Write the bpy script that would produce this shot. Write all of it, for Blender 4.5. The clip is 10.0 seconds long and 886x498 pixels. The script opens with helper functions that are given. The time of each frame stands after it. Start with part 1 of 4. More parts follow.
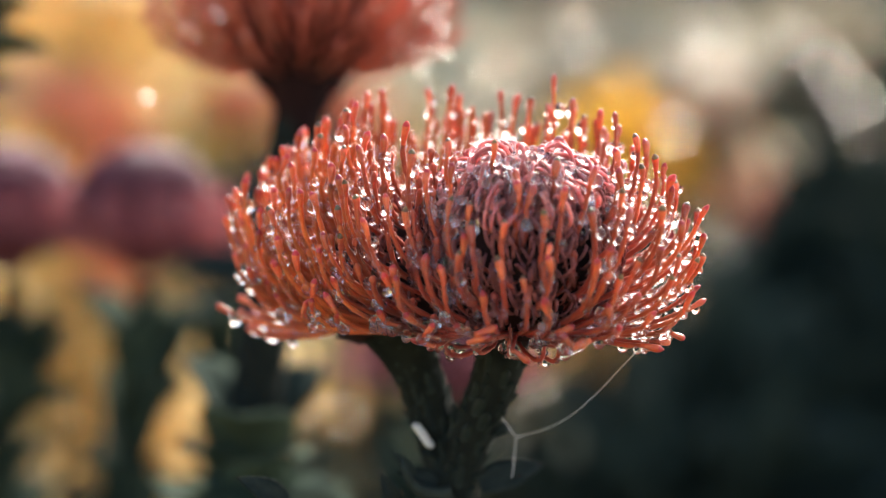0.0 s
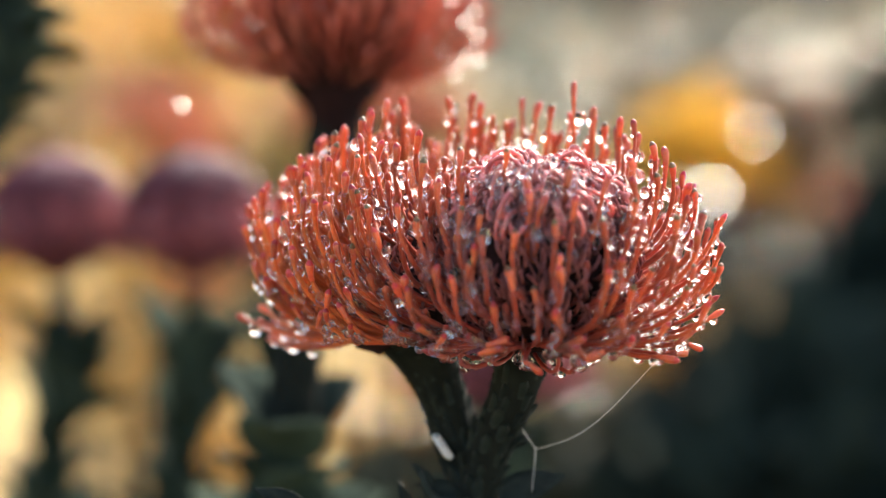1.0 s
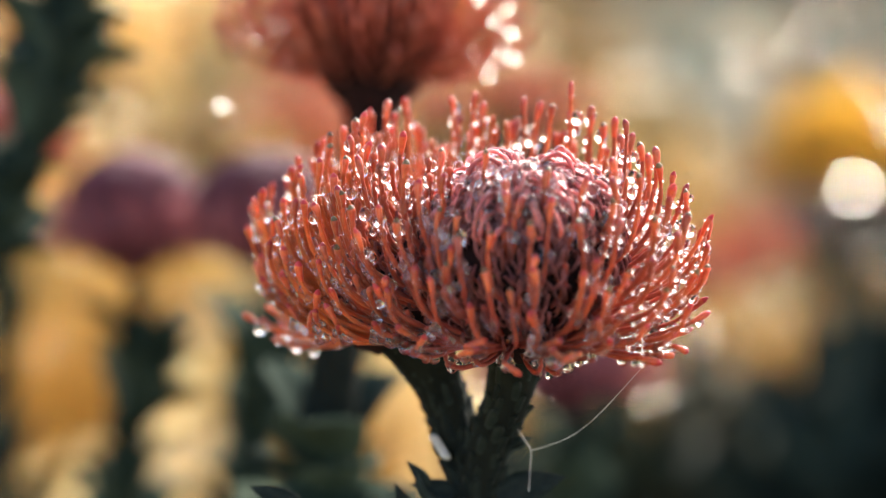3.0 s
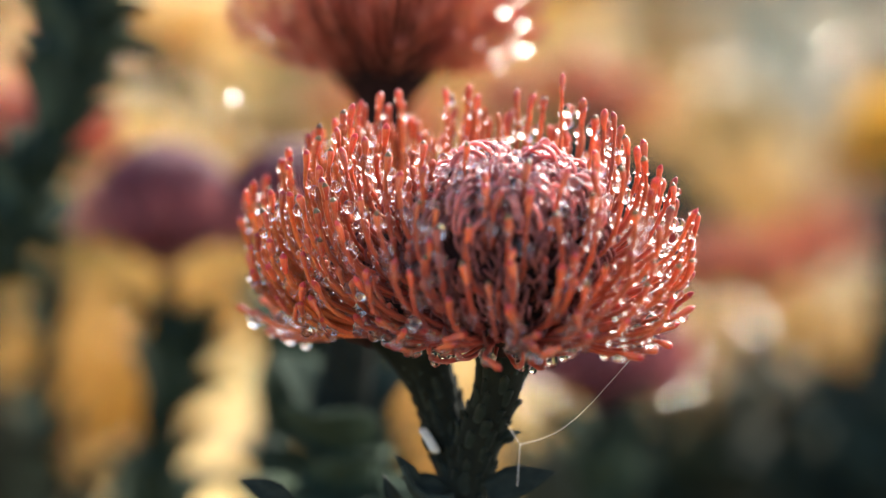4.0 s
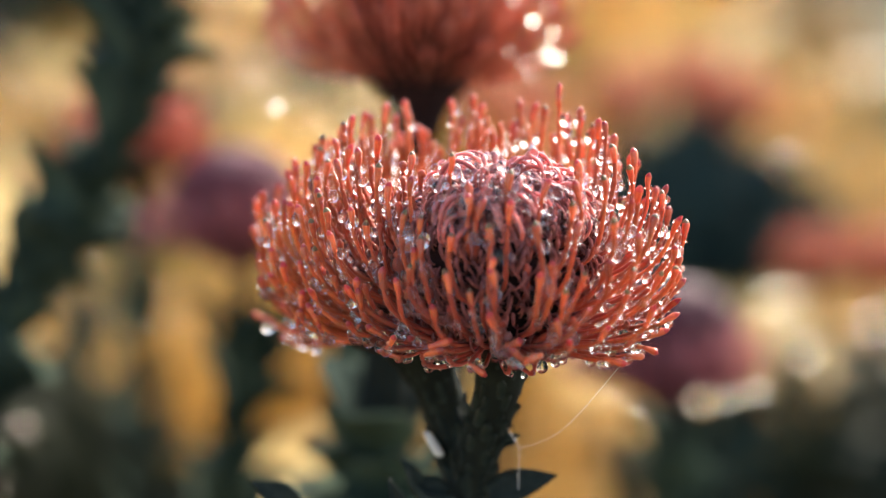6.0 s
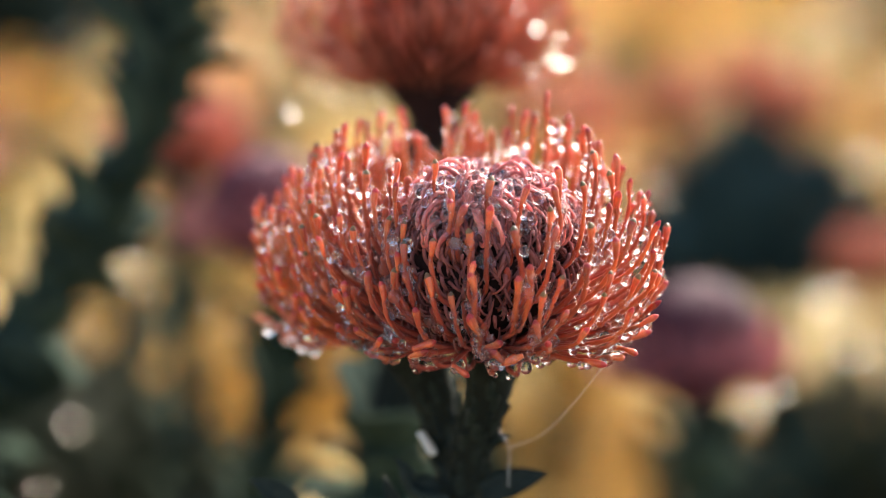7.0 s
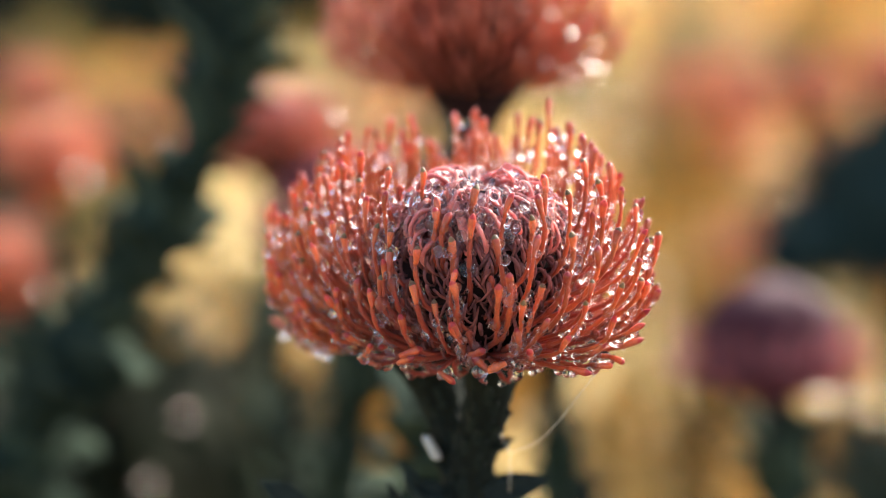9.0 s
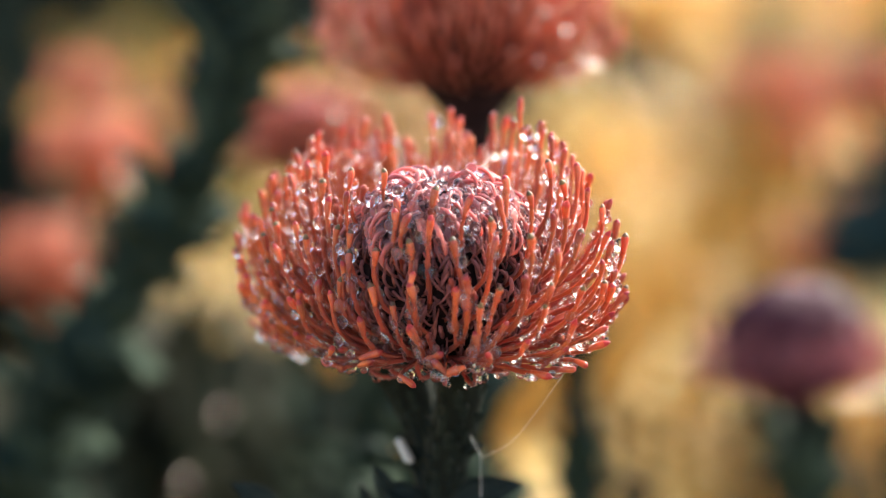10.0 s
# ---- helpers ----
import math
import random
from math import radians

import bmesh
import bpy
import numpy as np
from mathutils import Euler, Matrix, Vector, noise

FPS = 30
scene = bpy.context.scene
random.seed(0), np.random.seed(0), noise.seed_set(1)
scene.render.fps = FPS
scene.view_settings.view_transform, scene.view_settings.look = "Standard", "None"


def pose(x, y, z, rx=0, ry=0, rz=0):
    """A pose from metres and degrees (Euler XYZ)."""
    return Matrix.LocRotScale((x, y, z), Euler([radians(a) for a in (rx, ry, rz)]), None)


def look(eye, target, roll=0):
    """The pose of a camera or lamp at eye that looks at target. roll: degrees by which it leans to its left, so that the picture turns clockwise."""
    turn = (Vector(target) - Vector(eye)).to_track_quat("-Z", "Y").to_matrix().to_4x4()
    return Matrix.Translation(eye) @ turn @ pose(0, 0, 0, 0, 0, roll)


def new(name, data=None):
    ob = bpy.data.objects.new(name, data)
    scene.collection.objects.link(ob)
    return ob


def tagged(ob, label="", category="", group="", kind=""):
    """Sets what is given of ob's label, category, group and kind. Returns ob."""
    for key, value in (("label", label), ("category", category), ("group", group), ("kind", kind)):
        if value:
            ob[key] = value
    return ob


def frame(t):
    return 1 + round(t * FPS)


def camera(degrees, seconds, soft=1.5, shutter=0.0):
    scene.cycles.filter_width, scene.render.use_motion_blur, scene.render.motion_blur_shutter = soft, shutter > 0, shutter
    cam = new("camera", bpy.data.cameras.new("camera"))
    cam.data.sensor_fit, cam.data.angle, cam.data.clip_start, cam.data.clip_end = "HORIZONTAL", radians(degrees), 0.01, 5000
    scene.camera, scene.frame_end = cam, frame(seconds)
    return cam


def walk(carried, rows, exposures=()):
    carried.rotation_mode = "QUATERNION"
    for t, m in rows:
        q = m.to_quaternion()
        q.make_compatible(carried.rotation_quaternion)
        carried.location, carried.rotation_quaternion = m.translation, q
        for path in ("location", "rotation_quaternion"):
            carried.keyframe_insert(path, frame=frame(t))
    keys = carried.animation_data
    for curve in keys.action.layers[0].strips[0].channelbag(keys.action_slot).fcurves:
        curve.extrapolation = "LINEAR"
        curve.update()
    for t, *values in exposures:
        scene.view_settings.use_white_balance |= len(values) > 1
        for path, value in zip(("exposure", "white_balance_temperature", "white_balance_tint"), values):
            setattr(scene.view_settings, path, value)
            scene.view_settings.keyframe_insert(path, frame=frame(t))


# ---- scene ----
cam = camera(24, 10.0, soft=1.0)
cam.data.dof.use_dof = True
cam.data.dof.focus_distance = 0.438
cam.data.dof.aperture_fstop = 5.2
PATH = [
    (0, (-0.09391, -0.44163, 0.84165), (0.00840, 0.04541, 0.79347), 1.07),
    (0.5, (-0.08499, -0.44150, 0.84176), (0.00573, 0.04789, 0.79407), 0.85),
    (1, (-0.07678, -0.44029, 0.84302), (0.00357, 0.05088, 0.79512), 0.74),
    (1.5, (-0.06795, -0.44089, 0.84238), (0.00244, 0.05197, 0.79613), 0.84),
    (2, (-0.05835, -0.44142, 0.84466), (0.00182, 0.05261, 0.79655), 0.70),
    (2.5, (-0.04789, -0.44291, 0.84510), (0.00135, 0.05222, 0.79589), 0.55),
    (2.7, (-0.04416, -0.44438, 0.84546), (0.00110, 0.05106, 0.79559), 0.40),
    (3.8, (-0.02078, -0.44529, 0.84302), (0.00236, 0.05170, 0.79342), 0.42),
    (4, (-0.01686, -0.44384, 0.84515), (0.00209, 0.05309, 0.79316), 0.35),
    (4.5, (-0.00916, -0.44551, 0.84691), (0.00071, 0.05158, 0.79393), 0.17),
    (5, (0.00000, -0.44753, 0.84704), (-0.00000, 0.04973, 0.79477), -0.00),
    (5.5, (0.00783, -0.44976, 0.84777), (-0.00059, 0.04736, 0.79488), -0.16),
    (5.7, (0.01131, -0.45107, 0.84810), (-0.00080, 0.04597, 0.79509), -0.25),
    (6.8, (0.03382, -0.46079, 0.85071), (0.00047, 0.03528, 0.79774), -0.78),
    (7, (0.03717, -0.46379, 0.85082), (0.00081, 0.03207, 0.79792), -0.83),
    (7.5, (0.04538, -0.46751, 0.85175), (0.00008, 0.02758, 0.79847), -0.90),
    (8, (0.05517, -0.46760, 0.85390), (-0.00026, 0.02636, 0.79978), -0.99),
    (8.5, (0.06555, -0.46561, 0.85427), (-0.00073, 0.02701, 0.80016), -1.16),
    (9, (0.07688, -0.46295, 0.85442), (-0.00092, 0.02792, 0.79976), -1.14),
    (9.5, (0.08816, -0.45856, 0.85385), (0.00020, 0.03063, 0.79950), -1.09),
    (10, (0.10155, -0.45261, 0.85459), (0.00374, 0.03459, 0.79919), -1.29),
]
walk(cam, [(t, look(eye, target, roll)) for t, eye, target, roll in PATH])
scene.view_settings.exposure = 1.77

# ---- world and sun ----
SUN = Vector((0.44, 0.68, 0.60)).normalized()
world = bpy.data.worlds.new("sky")
scene.world = world
world.use_nodes = True
sky = world.node_tree.nodes.new("ShaderNodeTexSky")
sky.sky_type = "NISHITA"
sky.sun_disc = False
sky.sun_elevation = math.asin(SUN.z)
sky.dust_density = 3.5
sky.ozone_density = 1.0
sky.sun_rotation = math.atan2(SUN.x, SUN.y)
bg_node = world.node_tree.nodes["Background"]
world.node_tree.links.new(sky.outputs[0], bg_node.inputs[0])
bg_node.inputs[1].default_value = 0.15
sun = new("sun", bpy.data.lights.new("sun", "SUN"))
sun.data.energy = 3.6
sun.data.angle = radians(0.55)
sun.data.color = (1.0, 0.955, 0.865)
sun.matrix_world = look(SUN * 10, (0, 0, 0))


# ---- materials ----
class Mat:
    """A small node builder round one Principled shader."""

    def __init__(self, name, rough=0.5, metal=0.0):
        self.m = bpy.data.materials.new(name)
        self.m.use_nodes = True
        self.t = self.m.node_tree
        self.b = self.t.nodes["Principled BSDF"]
        self.out = self.t.nodes["Material Output"]
        self.b.inputs["Roughness"].default_value = rough
        self.b.inputs["Metallic"].default_value = metal

    def node(self, kind, **values):
        n = self.t.nodes.new(kind)
        for key, value in values.items():
            n.inputs[key.replace("_", " ")].default_value = value
        return n

    def link(self, a, b):
        self.t.links.new(a, b)

    def noise(self, scale, detail=3.0, coord="Object"):
        tc = self.t.nodes.new("ShaderNodeTexCoord")
        n = self.node("ShaderNodeTexNoise", Scale=scale, Detail=detail)
        self.link(tc.outputs[coord], n.inputs["Vector"])
        return n.outputs[0]

    def ramp(self, fac, stops):
        r = self.t.nodes.new("ShaderNodeValToRGB")
        el = r.color_ramp.elements
        while len(el) < len(stops):
            el.new(0.5)
        for e, (p, c) in zip(el, stops):
            e.position, e.color = p, (*c, 1)
        self.link(fac, r.inputs[0])
        return r.outputs[0]

    def mix(self, a, b, fac, mode="MIX"):
        n = self.t.nodes.new("ShaderNodeMix")
        n.data_type, n.blend_type = "RGBA", mode
        for sock, value in ((n.inputs[0], fac), (n.inputs[6], a), (n.inputs[7], b)):
            if isinstance(value, bpy.types.NodeSocket):
                self.link(value, sock)
            elif isinstance(value, tuple):
                sock.default_value = (*value, 1)
            else:
                sock.default_value = value
        return n.outputs[2]

    def math_scaled(self, sock, k):
        n = self.t.nodes.new("ShaderNodeMath")
        n.operation = "MULTIPLY"
        self.link(sock, n.inputs[0])
        n.inputs[1].default_value = k
        return n.outputs[0]

    def east(self):
        """0 over most of the field, 1 towards its right-hand side."""
        tc = self.t.nodes.new("ShaderNodeTexCoord")
        n = self.t.nodes.new("ShaderNodeVectorMath")
        n.operation = "DOT_PRODUCT"
        n.inputs[1].default_value = (0.3, -0.03, 0.0)
        self.link(tc.outputs["Object"], n.inputs[0])
        return self.ramp(n.outputs["Value"], [(0.05, (0, 0, 0)), (0.40, (1, 1, 1))])

    def rand(self, island=False):
        n = self.t.nodes.new("ShaderNodeNewGeometry" if island else "ShaderNodeObjectInfo")
        return n.outputs["Random Per Island" if island else "Random"]

    def bump(self, fac, strength, distance):
        n = self.node("ShaderNodeBump", Strength=strength, Distance=distance)
        self.link(fac, n.inputs["Height"])
        self.link(n.outputs[0], self.b.inputs["Normal"])

    def color(self, sock):
        self.link(sock, self.b.inputs["Base Color"])
        return sock

    def translucent(self, sock, amount):
        """Light that shines through thin tissue."""
        tr = self.t.nodes.new("ShaderNodeBsdfTranslucent")
        self.link(sock, tr.inputs["Color"])
        mx = self.node("ShaderNodeMixShader")
        mx.inputs[0].default_value = amount
        self.link(self.b.outputs[0], mx.inputs[1])
        self.link(tr.outputs[0], mx.inputs[2])
        self.link(mx.outputs[0], self.out.inputs["Surface"])


def tissue(name, stops, scale, rough, through_amount, island=False, bump=0.15, grain=2500, gloss=0.5, flesh=0.0, heart_shade=None):
    """Plant tissue: two scales of mottling, a shift from piece to piece, a little light through it."""
    m = Mat(name, rough)
    m.b.inputs["Specular IOR Level"].default_value = gloss
    c = m.ramp(m.noise(scale), stops)
    fine = m.ramp(m.noise(grain, 2.0), [(0.3, (0.72, 0.72, 0.72)), (0.7, (1.12, 1.12, 1.12))])
    c = m.mix(c, fine, 0.7, "MULTIPLY")
    tone = m.ramp(m.rand(island), [(0.0, (0.62, 0.62, 0.66)), (1.0, (1.22, 1.16, 1.1))])
    c = m.mix(c, tone, 1.0, "MULTIPLY")
    # Maroon towards the core: redder style bases plus shade painted into the colour
    if heart_shade:
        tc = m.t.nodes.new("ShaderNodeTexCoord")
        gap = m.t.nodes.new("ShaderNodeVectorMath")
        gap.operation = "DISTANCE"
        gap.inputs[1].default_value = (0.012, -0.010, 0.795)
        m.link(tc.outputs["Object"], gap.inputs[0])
        c = m.mix(heart_shade, c, m.ramp(m.math_scaled(gap.outputs["Value"], 20.0), [(0.38, (0, 0, 0)), (0.88, (1, 1, 1))]))
    m.color(c)
    m.bump(m.noise(grain * 0.6, 2.0), bump, 0.0003)
    if flesh:
        m.b.inputs["Subsurface Weight"].default_value = 0.45
        m.b.inputs["Subsurface Radius"].default_value = (1.0, 0.4, 0.3)
        m.b.inputs["Subsurface Scale"].default_value = flesh
    elif through_amount:
        m.translucent(c, through_amount)
    return m.m


STYLE = tissue("style_orange_red", [(0.3, (0.52, 0.085, 0.026)), (0.7, (0.76, 0.205, 0.055))], 60, 0.42, 0.36, gloss=0.22, flesh=0.0015, heart_shade=(0.33, 0.058, 0.045))
STYLE_FAR = tissue("style_far", [(0.3, (0.46, 0.095, 0.06)), (0.7, (0.76, 0.25, 0.145))], 60, 0.35, 0.25)
STYLE_PINK = tissue("style_pink", [(0.3, (0.46, 0.13, 0.14)), (0.7, (0.68, 0.26, 0.26))], 60, 0.5, 0.3)
LOOP = tissue("loop_pink", [(0.3, (0.62, 0.120, 0.105)), (0.7, (0.84, 0.28, 0.235))], 90, 0.45, 0.5, flesh=0.002)
TIP = tissue("tip_orange", [(0.35, (0.58, 0.080, 0.032)), (0.65, (0.74, 0.16, 0.055))], 300, 0.34, 0.5, flesh=0.0015)
APEX_RED = tissue("apex_red", [(0.35, (0.50, 0.03, 0.04)), (0.65, (0.66, 0.08, 0.06))], 400, 0.4, 0.3)
APEX_GREEN = tissue("apex_green", [(0.35, (0.15, 0.06, 0.025)), (0.65, (0.20, 0.14, 0.045))], 500, 0.45, 0.15)
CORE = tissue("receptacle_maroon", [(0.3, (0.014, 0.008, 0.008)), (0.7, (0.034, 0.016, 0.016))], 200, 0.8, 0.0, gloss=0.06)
CURL = tissue("perianth_mauve", [(0.3, (0.17, 0.042, 0.040)), (0.7, (0.44, 0.14, 0.12))], 200, 0.75, 0.25, True)
BUD = tissue("bud_mauve", [(0.3, (0.11, 0.030, 0.045)), (0.7, (0.23, 0.068, 0.085))], 60, 0.55, 0.12, gloss=0.2)
DOME_PINK = tissue("dome_pink", [(0.3, (0.36, 0.09, 0.10)), (0.7, (0.60, 0.22, 0.22))], 120, 0.5, 0.3, flesh=0.002)
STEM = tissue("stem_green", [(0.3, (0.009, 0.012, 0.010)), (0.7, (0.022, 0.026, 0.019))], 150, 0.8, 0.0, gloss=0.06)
CORAL = tissue("coral_far", [(0.3, (0.68, 0.27, 0.15)), (0.7, (0.86, 0.45, 0.28))], 30, 0.5, 0.45, True)
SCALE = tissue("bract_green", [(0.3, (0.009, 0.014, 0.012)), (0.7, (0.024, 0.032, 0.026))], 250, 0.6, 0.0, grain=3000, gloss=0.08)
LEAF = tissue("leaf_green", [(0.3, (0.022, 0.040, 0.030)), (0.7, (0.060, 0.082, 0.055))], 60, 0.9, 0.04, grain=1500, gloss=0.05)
LEAF_YOUNG = tissue("leaf_yellow_green", [(0.3, (0.17, 0.17, 0.035)), (0.7, (0.42, 0.32, 0.08))], 25, 0.5, 0.58, True, grain=600)
STRAW = tissue("dry_grass", [(0.3, (0.54, 0.35, 0.075)), (0.7, (0.74, 0.52, 0.15))], 6, 0.6, 0.5, True, grain=300)
# Leaf colour lowered so that it carries the deep shade of the near shrubs
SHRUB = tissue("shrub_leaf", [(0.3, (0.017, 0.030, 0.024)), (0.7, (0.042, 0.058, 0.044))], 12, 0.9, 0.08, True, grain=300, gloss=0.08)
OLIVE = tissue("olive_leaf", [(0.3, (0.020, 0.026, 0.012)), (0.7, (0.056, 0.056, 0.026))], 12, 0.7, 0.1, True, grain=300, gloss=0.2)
GOLD = tissue("golden_leaf", [(0.3, (0.76, 0.52, 0.07)), (0.7, (0.88, 0.68, 0.16))], 12, 0.6, 0.65, True, grain=300)
GLAUCOUS = tissue("blue_green_leaf", [(0.3, (0.022, 0.050, 0.047)), (0.7, (0.060, 0.100, 0.090))], 8, 0.8, 0.1, True, grain=300, gloss=0.15)
HEDGE = tissue("hedge_leaf", [(0.3, (0.11, 0.135, 0.115)), (0.7, (0.24, 0.27, 0.22))], 0.4, 0.8, 0.1, True, grain=8)


def water():
    m = Mat("water", 0.02)
    m.b.inputs["Base Color"].default_value = (1, 1, 1, 1)
    m.b.inputs["Transmission Weight"].default_value = 1.0
    m.b.inputs["IOR"].default_value = 1.36
    clear = m.node("ShaderNodeBsdfTransparent")
    mx = m.node("ShaderNodeMixShader")
    mx.inputs[0].default_value = 0.1
    m.link(m.b.outputs[0], mx.inputs[1])
    m.link(clear.outputs[0], mx.inputs[2])
    m.link(mx.outputs[0], m.out.inputs["Surface"])
    return m.m


def wet_glint():
    m = Mat("wet_shine", 0.3)
    m.b.inputs["Base Color"].default_value = (0.45, 0.45, 0.42, 1)
    m.b.inputs["IOR"].default_value = 2.2
    m.b.inputs["Specular Tint"].default_value = (1.0, 0.87, 0.68, 1)
    return m.m


def soil():
    m = Mat("dry_ground", 0.9)
    c = m.ramp(m.noise(1.5, 4.0), [(0.32, (0.13, 0.085, 0.03)), (0.45, (0.36, 0.235, 0.065)), (0.6, (0.45, 0.32, 0.09)), (0.68, (0.18, 0.15, 0.05))])
    fine = m.ramp(m.noise(14, 4.0), [(0.3, (0.6, 0.6, 0.6)), (0.7, (1.2, 1.2, 1.15))])
    grey = m.ramp(m.noise(1.1, 4.0), [(0.36, (0.11, 0.11, 0.08)), (0.5, (0.34, 0.31, 0.22)), (0.62, (0.48, 0.43, 0.32))])
    dry = m.mix(m.mix(c, grey, m.east()), fine, 0.8, "MULTIPLY")
    # Ground darkened within about two metres: painted plant shade, cuts bounced light
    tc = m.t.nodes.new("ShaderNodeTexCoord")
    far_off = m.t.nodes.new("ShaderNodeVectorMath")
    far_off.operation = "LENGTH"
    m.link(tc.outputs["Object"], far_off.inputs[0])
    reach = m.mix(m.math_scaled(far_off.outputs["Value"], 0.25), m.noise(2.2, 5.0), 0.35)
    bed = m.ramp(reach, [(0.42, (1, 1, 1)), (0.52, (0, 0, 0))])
    shaded_ground = m.ramp(m.noise(9, 4.0), [(0.3, (0.022, 0.017, 0.012)), (0.7, (0.06, 0.045, 0.03))])
    m.color(m.mix(dry, shaded_ground, bed))
    m.bump(m.noise(60, 4.0), 0.5, 0.02)
    return m.m


def silk():
    m = Mat("spider_silk", 0.35)
    m.b.inputs["Base Color"].default_value = (0.75, 0.72, 0.66, 1)
    return m.m


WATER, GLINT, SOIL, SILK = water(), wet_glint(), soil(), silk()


# ---- geometry helpers ----
class Geo:
    """Vertices and faces gathered for one mesh."""

    def __init__(self):
        self.v, self.f, self.n = [], [], 0

    def add(self, verts, faces):
        self.v.append(np.asarray(verts, float))
        self.f.extend([tuple(i + self.n for i in f) for f in faces])
        self.n += len(verts)

    def tube(self, pts, radii, sides=6):
        """A closed tube along the points."""
        p, r = np.asarray(pts, float), np.asarray(radii, float)
        d = np.gradient(p, axis=0)
        d /= np.linalg.norm(d, axis=1, keepdims=True) + 1e-12
        ref = np.array([0.0, 0, 1]) if abs(d[0][2]) < 0.9 else np.array([1.0, 0, 0])
        side = np.cross(d[0], ref)
        rings = []
        ang = np.linspace(0, 2 * np.pi, sides, endpoint=False)
        for i in range(len(p)):
            side = side - d[i] * (side @ d[i])
            side /= np.linalg.norm(side) + 1e-12
            up = np.cross(d[i], side)
            rings.append(p[i] + r[i] * (np.cos(ang)[:, None] * side + np.sin(ang)[:, None] * up))
        k = len(p)
        faces = [(a * sides + j, a * sides + (j + 1) % sides, (a + 1) * sides + (j + 1) % sides, (a + 1) * sides + j)
                 for a in range(k - 1) for j in range(sides)]
        faces.append(tuple(range(sides))[::-1])
        faces.append(tuple((k - 1) * sides + j for j in range(sides)))
        self.add(np.concatenate(rings), faces)

    def ball(self, centre, scale, level=2, turn=None):
        v, f = BALLS[level]
        w = v * np.asarray(scale, float)
        if turn is not None:
            w = w @ np.array(turn.to_3x3()).T
        self.add(w + np.asarray(centre, float), f)

    def shape(self, verts, faces, m):
        a = np.array(m)
        self.add(np.asarray(verts) @ a[:3, :3].T + a[:3, 3], faces)

    def data(self, name, material, smooth=True):
        me = bpy.data.meshes.new(name)
        me.from_pydata(np.concatenate(self.v).tolist(), [], self.f)
        me.materials.append(material)
        me.shade_smooth() if smooth else me.shade_flat()
        return me


def ico(level):
    bm = bmesh.new()
    bmesh.ops.create_icosphere(bm, subdivisions=level, radius=1)
    out = np.array([v.co[:] for v in bm.verts]), [tuple(v.index for v in f.verts) for f in bm.faces]
    bm.free()
    return out


BALLS = {n: ico(n) for n in (1, 2, 3)}


def put(name, mesh, parent=None, label="", m=None):
    """A mesh object in world coordinates, under a thing where one is given."""
    ob = new(name, mesh)
    if m is not None:
        ob.matrix_basis = m
    if parent is not None:
        ob.parent = parent
        root = Vector(parent.get("root", (0, 0, 0)))
        ob.matrix_parent_inverse = Matrix.Translation(-root)
    if label:
        tagged(ob, label)
    return ob


def thing(name, place, label, category, group="", kind=""):
    ob = new(name)
    ob.location = place
    ob.empty_display_size = 0.02
    ob["root"] = tuple(place)
    return tagged(ob, label, category, group, kind)


def bezier(p0, p1, p2, p3, n):
    t = np.linspace(0, 1, n)[:, None]
    p0, p1, p2, p3 = (np.asarray(p, float) for p in (p0, p1, p2, p3))
    return (1 - t) ** 3 * p0 + 3 * (1 - t) ** 2 * t * p1 + 3 * (1 - t) * t**2 * p2 + t**3 * p3


def leaf_shape(length, width, thick, curl=0.15, cup=0.2, n=7, blunt=1.0):
    """A thick lance-shaped leaf from the origin along +y, face up, with a keel and two sides."""
    top, faces = [], []
    for i in range(n):
        t = i / (n - 1)
        w = width / 2 * (max(0.0, math.sin(math.pi * min(1.0, 0.12 + 0.88 * t) ** 0.8)) ** blunt * 0.96 + 0.04 * (1 - t))
        z = -curl * length * (t - 0.25) ** 2
        for s in (-1, -0.5, 0, 0.5, 1):
            top.append((w * s, length * t, z + cup * w * s * s))
    low = [(x * 0.96, y, z - thick * (1 - abs(x) / (width + 1e-9))) for x, y, z in top]
    k = n * 5
    for i in range(n - 1):
        for j in range(4):
            a = i * 5 + j
            faces.append((a, a + 1, a + 6, a + 5))
            faces.append((k + a + 5, k + a + 6, k + a + 1, k + a))
        a = i * 5
        faces.append((a + 5, k + a + 5, k + a, a))
        faces.append((a + 4, k + a + 4, k + a + 9, a + 9))
    return np.array(top + low), faces


def leaf_mesh(name, material, length, width, thick, curl=0.15, cup=0.2, blunt=1.0):
    g = Geo()
    g.add(*leaf_shape(length, width, thick, curl, cup, 7 if blunt == 1.0 else 9, blunt))
    return g.data(name, material)


def aim(place, way, normal=(0, 0, 1), roll=0.0, scale=1.0):
    """A pose whose y axis lies along way and whose z axis is near normal."""
    y = Vector(way).normalized()
    x = y.cross(Vector(normal))
    x = x.normalized() if x.length > 1e-5 else Vector((1, 0, 0))
    z = x.cross(y)
    m = Matrix((x, y, z)).transposed().to_4x4()
    return Matrix.Translation(place) @ m @ Matrix.Rotation(roll, 4, "Y") @ Matrix.Scale(scale, 4)


# ---- ground and distance ----
def height(x, y):
    """The field lies level near the bed and rises behind it."""
    far_off = max(0.0, min(y, 70.0) - 5.0)
    return 0.055 * far_off + (0.04 * noise.noise((x * 0.6, y * 0.6, 0)) if abs(x) < 30 and -5 < y < 40 and abs(y) > 1.5 else 0.0)


